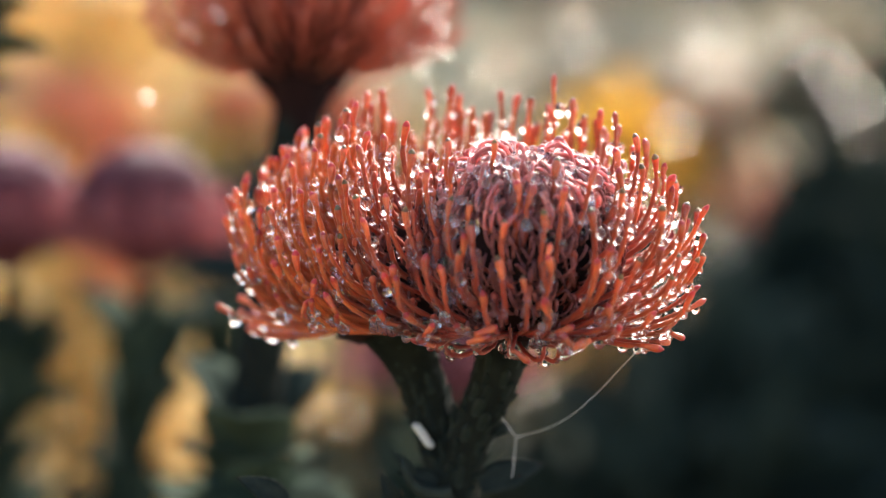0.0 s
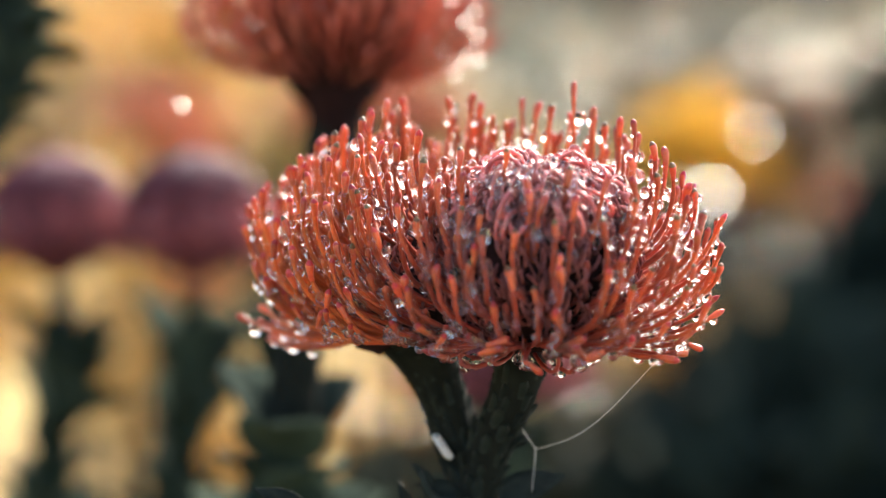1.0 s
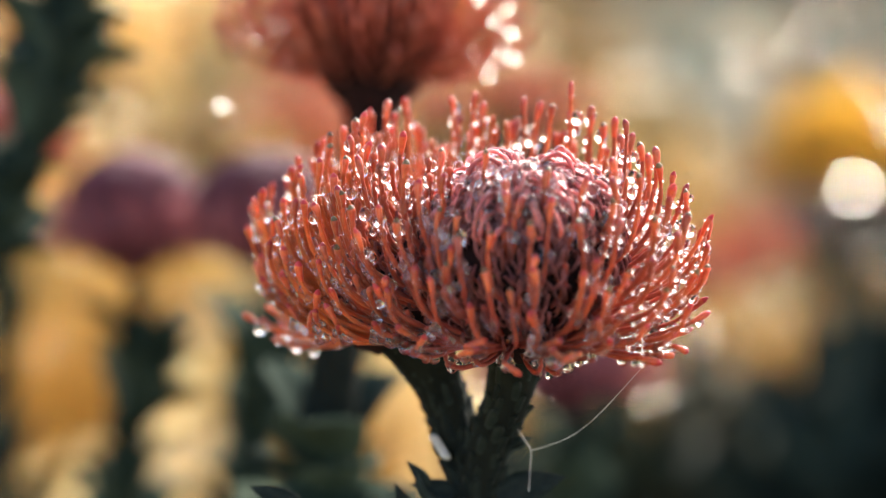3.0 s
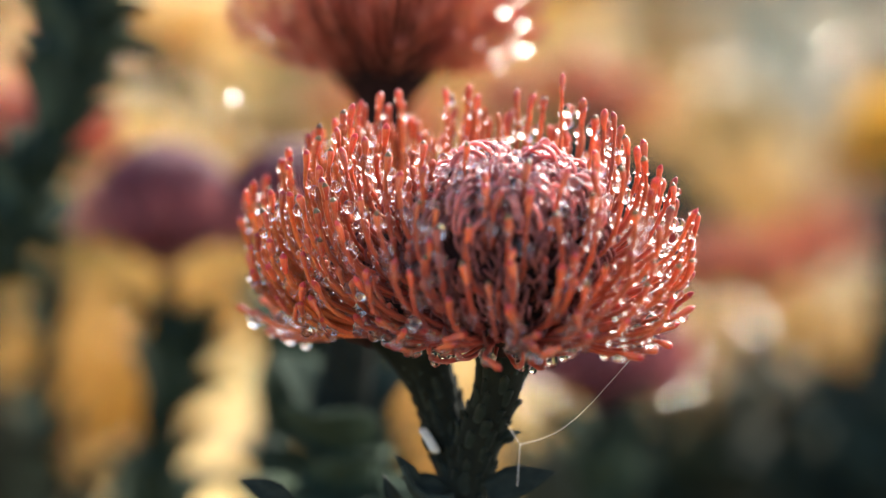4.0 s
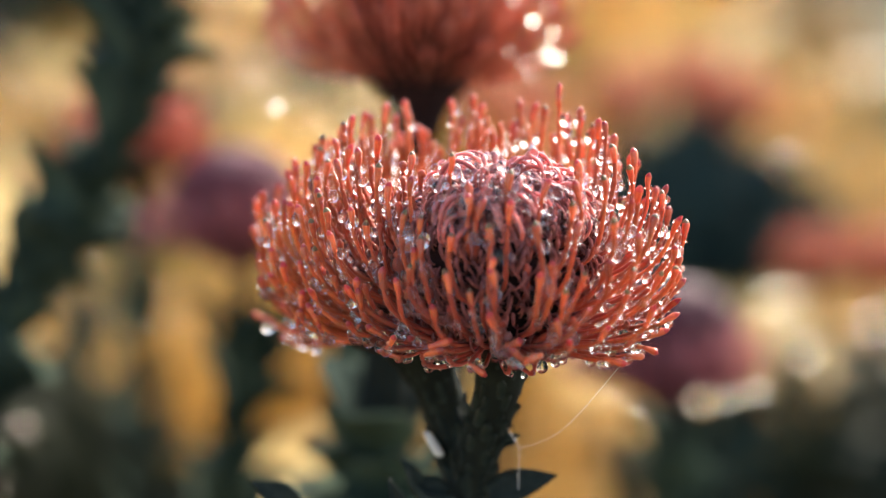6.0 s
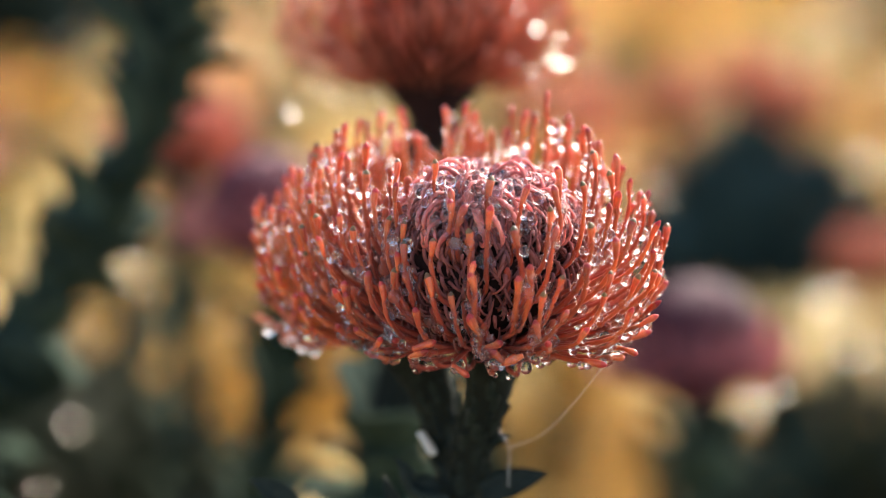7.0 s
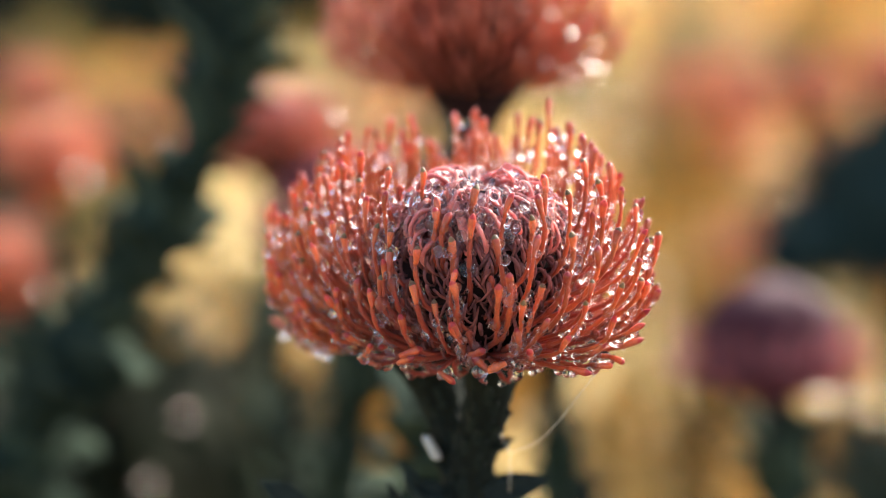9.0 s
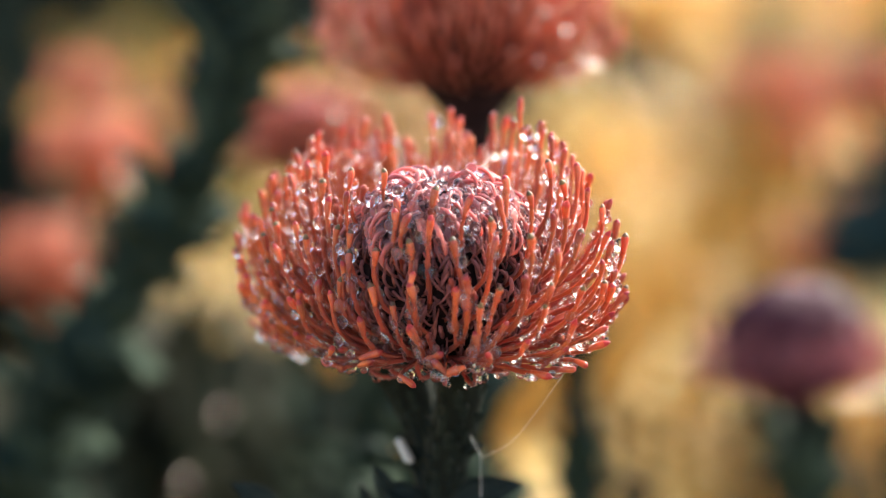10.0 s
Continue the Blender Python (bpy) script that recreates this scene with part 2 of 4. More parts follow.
def ground():
    g = Geo()
    xs = np.concatenate([-np.geomspace(400, 0.6, 34), np.linspace(-0.5, 0.5, 5), np.geomspace(0.6, 400, 34)])
    ys = np.concatenate([-np.geomspace(400, 0.6, 16), np.linspace(-0.5, 1.0, 6), np.geomspace(1.2, 70, 40), (150.0, 400.0)])
    nx, ny = len(xs), len(ys)
    g.add([(x, y, height(x, y)) for y in ys for x in xs], [(j * nx + i, j * nx + i + 1, (j + 1) * nx + i + 1, (j + 1) * nx + i) for j in range(ny - 1) for i in range(nx - 1)])
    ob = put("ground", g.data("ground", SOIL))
    return tagged(ob, "dry golden straw ground, painted dark round the plants as their shade", "ground", kind="structure")


ground()

# ---- main flower ----
rng = random.Random(7)
HEAD = np.array((0.0045, 0.009, 0.80))
LONG = np.array((-0.64, 0.768, 0.0))
SHORT = np.array((0.768, 0.64, 0.0))
HALF_LONG, HALF_SHORT = 0.0582, 0.0380
UP = np.array((0.0, 0.0, 1.0))
CORE_AT, CORE_R = np.array((0.0130, -0.0140, 0.7995)), 0.0190
BACK_AT, BACK_R = np.array((-0.0140, 0.0230, 0.7880)), 0.0120
NOD = math.radians(3)
golden = math.pi * (3 - math.sqrt(5))


def around(theta, rho, v):
    """A point of the head's elliptical plan at a share rho of its rim and a height v; the middle sits over the core."""
    mid = np.array((CORE_AT[0], CORE_AT[1], HEAD[2]))
    return mid * (1 - rho) + rho * (HEAD + HALF_LONG * math.cos(theta) * LONG + HALF_SHORT * math.sin(theta) * SHORT) + v * UP


def facing(theta):
    """1 on the side that the flower nods to, -1 behind."""
    d = math.cos(theta) * LONG + math.sin(theta) * SHORT
    return float(0.25 * d[0] - 0.97 * d[1])


def on_core(az, polar, r):
    """A point at the distance r from the core's middle; the polar angle counts from its nodding top."""
    x, y, z = math.sin(polar) * math.cos(az), math.sin(polar) * math.sin(az), math.cos(polar)
    return CORE_AT + r * np.array((x, y * math.cos(NOD) - z * math.sin(NOD), y * math.sin(NOD) + z * math.cos(NOD)))


# plan angles spaced evenly along the rim
RIM_TH = np.linspace(0, 2 * math.pi, 721)
RIM_STEP = np.hypot(HALF_LONG * np.sin(RIM_TH), HALF_SHORT * np.cos(RIM_TH))
RIM_RUN = np.concatenate([[0], np.cumsum((RIM_STEP[1:] + RIM_STEP[:-1]) / 2)])


def rim_angle(share):
    return float(np.interp((share % 1.0) * RIM_RUN[-1], RIM_RUN, RIM_TH))


RIM = [(-0.024, 0.66), (-0.019, 0.82), (-0.012, 0.95), (-0.002, 1.0), (0.008, 0.985), (0.016, 0.90), (0.022, 0.80), (0.028, 0.68), (0.040, 0.52)]

main_flower = thing("pincushion_flower", (0.004, 0.05, 0.0), "orange-red pincushion flower wet with dew on a forked green stem", "flower")
style_paths = []


def style_at(theta, s, long_way=1.0):
    """A style from the core out to the head's outline and up; s: 0 at the lowest rank, 1 at the innermost."""
    j = lambda k: rng.uniform(-k, k)
    front = facing(theta)
    top = 0.0285 - 0.0115 * front if front > 0 else 0.0285 - 0.0105 * front
    top -= 0.0100 * max(0.0, math.cos(theta))
    low = -0.0205 + 0.010 * max(0.0, -front)
    v = low + (top - low) * s + j(0.0022)
    rho = float(np.interp(v * 0.032 / top if v > 0 else v, *zip(*RIM))) * (1 + j(0.035))
    tip = around(theta + j(0.05), rho, v)
    spine = BACK_AT - CORE_AT
    w = float((tip - CORE_AT)[:2] @ spine[:2]) / float(spine[:2] @ spine[:2])
    w = min(1.0, max(0.0, 0.78 * w + j(0.12)))
    core, r = CORE_AT + w * spine, CORE_R + w * (BACK_R - CORE_R)
    plan = tip - core
    plan[2] = 0
    dist = float(np.linalg.norm(plan))
    out = plan / (dist + 1e-9)
    # leaves the core lower than its tip, so that it sweeps out and then up
    lift = min(0.030, 0.0065 + 0.0055 * s + 0.36 * max(0.0, dist - 0.016)) * rng.uniform(0.85, 1.2)
    zb = tip[2] - lift - core[2]
    fan = min(1.0, max(0.0, dist - 0.020) / 0.012)
    zb = (1 - fan) * zb + fan * min(zb, r * (-0.92 + 0.85 * s))
    zb = max(-0.92 * r, min(0.80 * r, zb))
    flat = math.sqrt(r * r - zb * zb)
    side = np.array((-out[1], out[0], 0.0))
    base = core + out * min(flat * 0.9, dist * 0.7) + UP * zb + side * j(0.002)
    reach = tip - base
    run = float(reach @ out)
    p1 = base + out * (0.48 * run + 0.0014) + UP * ((0.10 + 0.12 * fan) * reach[2] - 0.0006 + j(0.0008)) + side * j(0.0018)
    p2 = tip + out * (0.0010 - 0.10 * fan * run + j(0.0014)) - UP * (0.50 * reach[2] + j(0.001)) + side * j(0.0024)
    path = bezier(base, p1, p2, tip, 24)
    t = np.linspace(0, 1, 24)[:, None]
    sway = np.sin(t * rng.uniform(5, 9) + rng.uniform(0, 6)) * rng.uniform(0.0001, 0.00042) * np.sin(math.pi * t)
    return path + sway * side + np.sin(t * rng.uniform(6, 11)) * 0.00022 * UP


def add_style(path, r, apex):
    """A stalk with a club-shaped orange end and a small pointed apex."""
    n = len(path)
    t = np.linspace(0, 1, n)
    rad = r * (0.84 + 0.16 * np.sin(np.pi * np.clip(t * 1.1, 0, 1)) + 0.08 * np.sin(t * 23 + rng.random() * 6) + 0.10 * np.sin(t * 47 + rng.random() * 6))
    g = Geo()
    g.tube(path, rad, 7)
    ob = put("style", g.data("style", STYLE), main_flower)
    d = path[-1] - path[-3]
    d /= np.linalg.norm(d)
    lean = d + np.array((rng.uniform(-0.3, 0.3), rng.uniform(-0.3, 0.3), 0))
    k = rng.uniform(0.75, 1.1)
    steps = [(-0.0016, 0.85), (-0.0006, 1.0), (0.0004, 1.20), (0.0011, 1.34), (0.0017, 1.44), (0.0022, 1.40), (0.0026, 1.10), (0.0030, 0.62), (0.0032, 0.15)]
    g = Geo()
    pts = [path[-1] + (d * (1 - q) + lean * q) * a * k for q, (a, _) in zip(np.linspace(0, 1, len(steps)), steps)]
    g.tube(pts, [r * w for _, w in steps], 8)
    mesh = g.data("tip", TIP)
    mesh.materials.append(apex)
    for f in mesh.polygons:
        f.material_index = 1 if f.index >= 8 * 5 and f.index != len(mesh.polygons) - 2 else 0
    tip = new("tip", mesh)
    tip.parent = ob
    style_paths.append(np.concatenate([path, [path[-1] + d * 0.002]]))
    return ob


STYLES = 256
for i in range(STYLES):
    s = 0.01 + 0.99 * (i + 0.5) / STYLES
    theta = rim_angle(i * 0.6180339887 + rng.uniform(-0.012, 0.012))
    front = facing(theta)
    green = s > 0.35 and rng.random() < 0.10 + 0.5 * max(0.0, front)
    add_style(style_at(theta, s), 0.00057 * rng.uniform(0.84, 1.16), APEX_GREEN if green else APEX_RED)

# a few low ones that lie out flat on the long side away from the middle
for i in range(10):
    theta = rng.uniform(-0.75, 0.35)
    rho, v = rng.uniform(0.92, 1.06), rng.uniform(-0.0255, -0.0165)
    path = bezier(BACK_AT + (0, 0, -0.008), around(theta, 0.62, -0.0235), around(theta, 0.9 * rho, 0.6 * v - 0.0120), around(theta + rng.uniform(-0.06, 0.06), rho, v), 17)
    add_style(path, 0.00056 * rng.uniform(0.88, 1.12), APEX_RED)

# a thicker stand behind the middle
for i in range(30):
    theta = rng.uniform(0, 2 * math.pi)
    if facing(theta) > -0.2:
        theta += math.pi
    add_style(style_at(theta, rng.uniform(0.6, 1.0)), 0.00056 * rng.uniform(0.88, 1.12), APEX_RED)

# a few styles that droop below the head and hook up again
for i in range(8):
    az = math.radians(-90 + (i - 3.5) * 25 + rng.uniform(-6, 6))
    out = np.array((math.cos(az), math.sin(az), 0.0))
    d0, d1 = rng.uniform(0.004, 0.008), rng.uniform(0.013, 0.020)
    a = np.array((0.0120, -0.006, 0.7790)) + out * d0
    e = a + out * (d1 - d0)
    z = rng.uniform(0.7748, 0.7785)
    path = bezier(a, (*(a + 0.5 * (e - a))[:2], z - 0.001), (*(e + out * 0.002)[:2], z - 0.0015), (*e[:2], z + rng.uniform(0.004, 0.0085)), 17)
    add_style(path, 0.00055, APEX_RED)


def inner_stand():
    """The crowd of styles deeper in the head, between the middle and its long side."""
    g = Geo()
    for i in range(190):
        theta = rng.uniform(-2.0, 1.2) if i % 3 else rng.uniform(0, 2 * math.pi)
        path = style_at(theta, rng.uniform(0.05, 1.0))
        path = path * 0.86 + 0.14 * np.array((*(0.35 * CORE_AT + 0.65 * BACK_AT)[:2], path[0][2]))
        r = 0.00055 * rng.uniform(0.85, 1.15)
        g.tube(path, [r] * 21 + [r * 1.2, r * 1.5, r * 0.6], 6)
        style_paths.append(path)
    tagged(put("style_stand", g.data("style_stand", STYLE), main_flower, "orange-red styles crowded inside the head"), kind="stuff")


inner_stand()


def main_core():
    """The ball of closed florets that carries the open head, and the smaller one fused to its back."""
    g = Geo()
    v, f = BALLS[3]
    bumpy = v * np.array([[1 + 0.035 * noise.noise(Vector(p) * 6.0)] for p in v])
    g.add(CORE_AT + bumpy * CORE_R * (0.97, 0.97, 0.97), f)
    g.add(BACK_AT + bumpy * BACK_R, f)
    g.tube([CORE_AT + k * (BACK_AT - CORE_AT) for k in (0.0, 0.25, 0.5, 0.75, 1.0)], [CORE_R + k * (BACK_R - CORE_R) - 0.002 for k in (0.0, 0.25, 0.5, 0.75, 1.0)], 20)
    g.tube([CORE_AT + (0, 0.004, -0.008), (0.0130, -0.004, 0.786), (0.0135, 0.001, 0.780)], [0.015, 0.010, 0.0066], 16)
    g.tube([BACK_AT + (0, 0, -0.004), (-0.010, 0.021, 0.781), (-0.0085, 0.020, 0.778)], [0.011, 0.0095, 0.0085], 16)
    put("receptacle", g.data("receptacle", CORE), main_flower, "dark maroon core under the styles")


main_core()


def bud_dome():
    """The fuzzy cap of closed florets under the loops, with a pit in the middle."""
    g = Geo()
    m, prof = 54, [(68, 0.985), (63, 1.01), (57, 1.02), (48, 1.02), (39, 1.02), (30, 1.02), (22, 1.0), (14, 0.95), (8, 0.86), (2, 0.80)]
    pts = []
    for n, (polar, k) in enumerate(prof):
        for i in range(m):
            bump = 1 + 0.02 * math.sin(18 * i * 2 * math.pi / m + n * 2.2) + 0.016 * rng.uniform(-1, 1)
            pts.append(on_core(2 * math.pi * i / m, math.radians(polar), CORE_R * k * bump))
    faces = [(a * m + k, a * m + (k + 1) % m, (a + 1) * m + (k + 1) % m, (a + 1) * m + k) for a in range(len(prof) - 1) for k in range(m)]
    faces.append(tuple((len(prof) - 1) * m + k for k in range(m)))
    g.add(pts, faces)
    put("bud_dome", g.data("bud_dome", DOME_PINK), main_flower, "pink-mauve fuzzy dome of closed florets")


bud_dome()


def main_curls():
    """Rolled-back floret lobes and hairs between the bases of the styles."""
    g = Geo()
    for i in range(1100):
        az = i * golden + rng.uniform(-0.3, 0.3)
        polar = math.acos(max(-1.0, 0.62 - 1.45 * (i + 0.5) / 1100))
        r = CORE_R * 0.98
        w = rng.uniform(-0.14, 0.14)
        far_out = rng.uniform(0.0012, 0.0042)
        a = on_core(az, polar, r)
        o = on_core(az + 0.5 * w, polar - 0.02, r + far_out)
        b = on_core(az + w, polar - 0.16, r + far_out * 1.15)
        c = on_core(az + w * 1.3, polar - rng.uniform(0.12, 0.30), r + far_out * rng.uniform(0.3, 0.9))
        k = rng.uniform(0.55, 1.05)
        g.tube(bezier(a, o, b, c, 7), [0.0003 * k, 0.0003 * k, 0.0004 * k, 0.00045 * k, 0.0005 * k, 0.0005 * k, 0.0002 * k], 5)
    for i in range(420):
        u, az = rng.uniform(0.25, 1.0), rng.uniform(0, 2 * math.pi)
        mid, r = CORE_AT + u * (BACK_AT - CORE_AT), CORE_R + u * (BACK_R - CORE_R)
        polar = math.acos(rng.uniform(-0.7, 0.9))
        d = np.array((math.sin(polar) * math.cos(az), math.sin(polar) * math.sin(az), math.cos(polar)))
        a = mid + d * r
        g.tube(bezier(a, a + 0.003 * d, a + 0.004 * d + 0.002 * UP, a + 0.002 * d + 0.004 * UP, 6), [0.0003, 0.0003, 0.0004, 0.0004, 0.0004, 0.0002], 5)
    ob = put("floret_fringe", g.data("floret_fringe", CURL), main_flower, "mauve curled floret lobes")
    tagged(ob, kind="stuff")


main_curls()

# unopened looped styles that arch in over the middle
LOOPS = 165
for i in range(LOOPS):
    az = i * golden + rng.uniform(-0.35, 0.35)
    p = math.radians(12) + math.radians(52) * math.sqrt((i + 0.5) / LOOPS) + rng.uniform(-0.06, 0.06)
    turn = rng.uniform(-0.22, 0.22) / max(0.35, math.sin(p))
    h = rng.uniform(0.45, 1.35)
    base = on_core(az, p + rng.uniform(0.10, 0.28), CORE_R * 0.98)
    p1 = on_core(az + rng.uniform(-0.12, 0.12), p + 0.20 + rng.uniform(-0.08, 0.08), CORE_R + 0.0050 * h)
    p2 = on_core(az + 0.7 * turn, p - 0.10, CORE_R + 0.0060 * h)
    p3 = on_core(az + turn, p - rng.uniform(0.10, 0.26), CORE_R + 0.0003)
    path = bezier(base, p1, p2, p3, 15)
    g = Geo()
    r = 0.00050 * rng.uniform(0.8, 1.25)
    g.tube(path, [r * (0.9 + 0.2 * math.sin(1.7 * n + i)) for n in range(14)] + [r * 0.5], 7)
    put("looped_style", g.data("looped_style", LOOP), main_flower)
    style_paths.append(path)


# ---- main stems ----
def stem_path(points, n):
    p = np.array(points, float)
    t = np.linspace(0, len(p) - 1, n)
    out = []
    for u in t:
        i = min(int(u), len(p) - 2)
        f = u - i
        a, b, c, d = p[max(i - 1, 0)], p[i], p[i + 1], p[min(i + 2, len(p) - 1)]
        out.append(0.5 * (2 * b + (c - a) * f + (2 * a - 5 * b + 4 * c - d) * f**2 + (3 * b - a - 3 * c + d) * f**3))
    return np.array(out)


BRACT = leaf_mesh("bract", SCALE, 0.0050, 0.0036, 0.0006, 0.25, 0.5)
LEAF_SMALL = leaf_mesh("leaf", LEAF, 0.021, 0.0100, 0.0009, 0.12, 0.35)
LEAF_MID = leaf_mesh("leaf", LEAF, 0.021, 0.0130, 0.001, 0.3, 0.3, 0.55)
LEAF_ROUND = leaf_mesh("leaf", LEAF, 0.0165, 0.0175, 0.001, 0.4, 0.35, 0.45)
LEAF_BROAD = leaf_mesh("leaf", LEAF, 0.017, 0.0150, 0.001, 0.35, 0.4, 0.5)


def clad(path, radii, parent, mesh, spacing, lean, name, first=0.0, last=1.0, scale=(0.85, 1.15), per=1):
    """Leaves or bracts in a spiral along a stem, pressed to it by the angle lean."""
    seg = np.linalg.norm(np.diff(path, axis=0), axis=1)
    total = np.concatenate([[0], np.cumsum(seg)])
    d, k = total[-1] * first, 0
    while d < total[-1] * last:
        place = np.array([np.interp(d, total, path[:, c]) for c in range(3)])
        way = np.array([np.interp(min(d + 0.002, total[-1]), total, path[:, c]) for c in range(3)]) - np.array(
            [np.interp(max(d - 0.002, 0), total, path[:, c]) for c in range(3)])
        way = Vector(way).normalized()
        r = float(np.interp(d, total, radii))
        a = k * golden + (rng.uniform(-0.2, 0.2) if name == "bract" else rng.uniform(-0.8, 0.8))
        e = way.orthogonal().normalized()
        out = Matrix.Rotation(a, 3, way) @ e
        ln = lean * rng.uniform(0.6, 1.35)
        yv = way * math.cos(ln) + out * math.sin(ln)
        swell = 1.0 if name == "bract" else 1 + 0.3 * math.sin(d * 110 + total[-1] * 40)
        m = aim(Vector(place) + out * r * 0.92, yv, -out * math.cos(ln) + way * math.sin(ln), 0, swell * rng.uniform(*scale))
        put(name, mesh, parent, m=m)
        d += spacing * (1.0 if name == "bract" else rng.uniform(0.4, 1.6))
        k += 1


FORK = (0.0058, 0.016, 0.742)
right_path = stem_path([FORK, (0.0085, 0.012, 0.755), (0.0125, 0.006, 0.768), (0.0135, 0.002, 0.781)], 14)
right_rad = [0.0050, 0.0050, 0.0050, 0.0050, 0.0050, 0.005, 0.005, 0.005, 0.0051, 0.0053, 0.0055, 0.0058, 0.0063, 0.007]
left_path = stem_path([FORK, (0.0024, 0.020, 0.755), (-0.0022, 0.021, 0.768), (-0.008, 0.020, 0.780)], 14)
left_rad = [0.0052, 0.0052, 0.0051, 0.005, 0.005, 0.005, 0.005, 0.0052, 0.0055, 0.006, 0.0066, 0.0074, 0.0084, 0.0095]
low_path = stem_path([(0.004, 0.05, 0.0), (0.002, 0.042, 0.3), (0.003, 0.024, 0.66), (0.0056, 0.0165, 0.738), (0.0058, 0.016, 0.744)], 30)
low_rad = list(np.linspace(0.009, 0.0051, 30))
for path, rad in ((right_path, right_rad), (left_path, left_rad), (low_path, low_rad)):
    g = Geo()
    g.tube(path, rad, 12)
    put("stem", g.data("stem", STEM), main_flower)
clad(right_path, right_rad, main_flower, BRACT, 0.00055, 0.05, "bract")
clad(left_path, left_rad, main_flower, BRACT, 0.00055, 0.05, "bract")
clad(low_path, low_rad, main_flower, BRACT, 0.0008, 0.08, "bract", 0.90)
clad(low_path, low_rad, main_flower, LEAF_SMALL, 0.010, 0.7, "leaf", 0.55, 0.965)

# single leaves where the stem forks
LEAF_FORK = leaf_mesh("leaf", SCALE, 0.0160, 0.0078, 0.0010, 0.2, 0.25)
LEAF_BIT = leaf_mesh("leaf", SCALE, 0.0080, 0.0036, 0.0006, 0.3, 0.5)


def stem_leaf(mesh, a, c, normal, label="", scale=1.0):
    put("leaf", mesh, main_flower, label, aim(a, Vector(c) - Vector(a), normal, 0, scale))


stem_leaf(LEAF_FORK, (0.0105, 0.010, 0.7435), (0.0259, 0.0095, 0.7487), (0.05, -0.85, 0.5))
stem_leaf(LEAF_FORK, (0.001, 0.011, 0.7440), (-0.0060, 0.0098, 0.7465), (0.1, -0.85, 0.5), "", 0.62)
stem_leaf(LEAF_BIT, (-0.0052, 0.0100, 0.7450), (-0.0078, 0.0098, 0.7500), (0.5, -0.8, 0.3))
stem_leaf(LEAF_BIT, (-0.0001, 0.0148, 0.7514), (-0.0049, 0.0138, 0.7586), (-0.6, -0.3, 0.7), "wet leaf shining white in the sun")
stem_leaf(LEAF_BIT, (0.0115, 0.0090, 0.7550), (0.0156, 0.0086, 0.7572), (0.0, -0.5, 0.8), "", 0.85)
stem_leaf(LEAF_BIT, (-0.0085, 0.0098, 0.7400), (-0.0120, 0.0096, 0.7458), (-0.5, -0.4, 0.7))
stem_leaf(LEAF_FORK, (-0.0330, 0.0120, 0.7400), (-0.0428, 0.0106, 0.7462), (0.1, -0.85, 0.5), "", 0.8)

# a curled leaf and a knob on a short stalk
for pts, rad in ((((0.0031, 0.0077, 0.7424), (-0.0032, 0.0070, 0.7412), (-0.0071, 0.0069, 0.7439), (-0.0079, 0.0075, 0.7502)), [0.0016, 0.0016, 0.0015, 0.0013, 0.0011, 0.0008, 0.0004]), (((0.0121, 0.0098, 0.7541), (0.0142, 0.0100, 0.7548), (0.0159, 0.0102, 0.7553), (0.0161, 0.0104, 0.7569)), [0.0007, 0.0006, 0.0006, 0.0008, 0.0011, 0.0012, 0.0006])):
    g = Geo()
    g.tube(bezier(*pts, 7), rad, 8)
    put("leaf", g.data("leaf", SCALE), main_flower, "dark curled leaf")

# ---- other flowers of the bed ----
HALO = {}


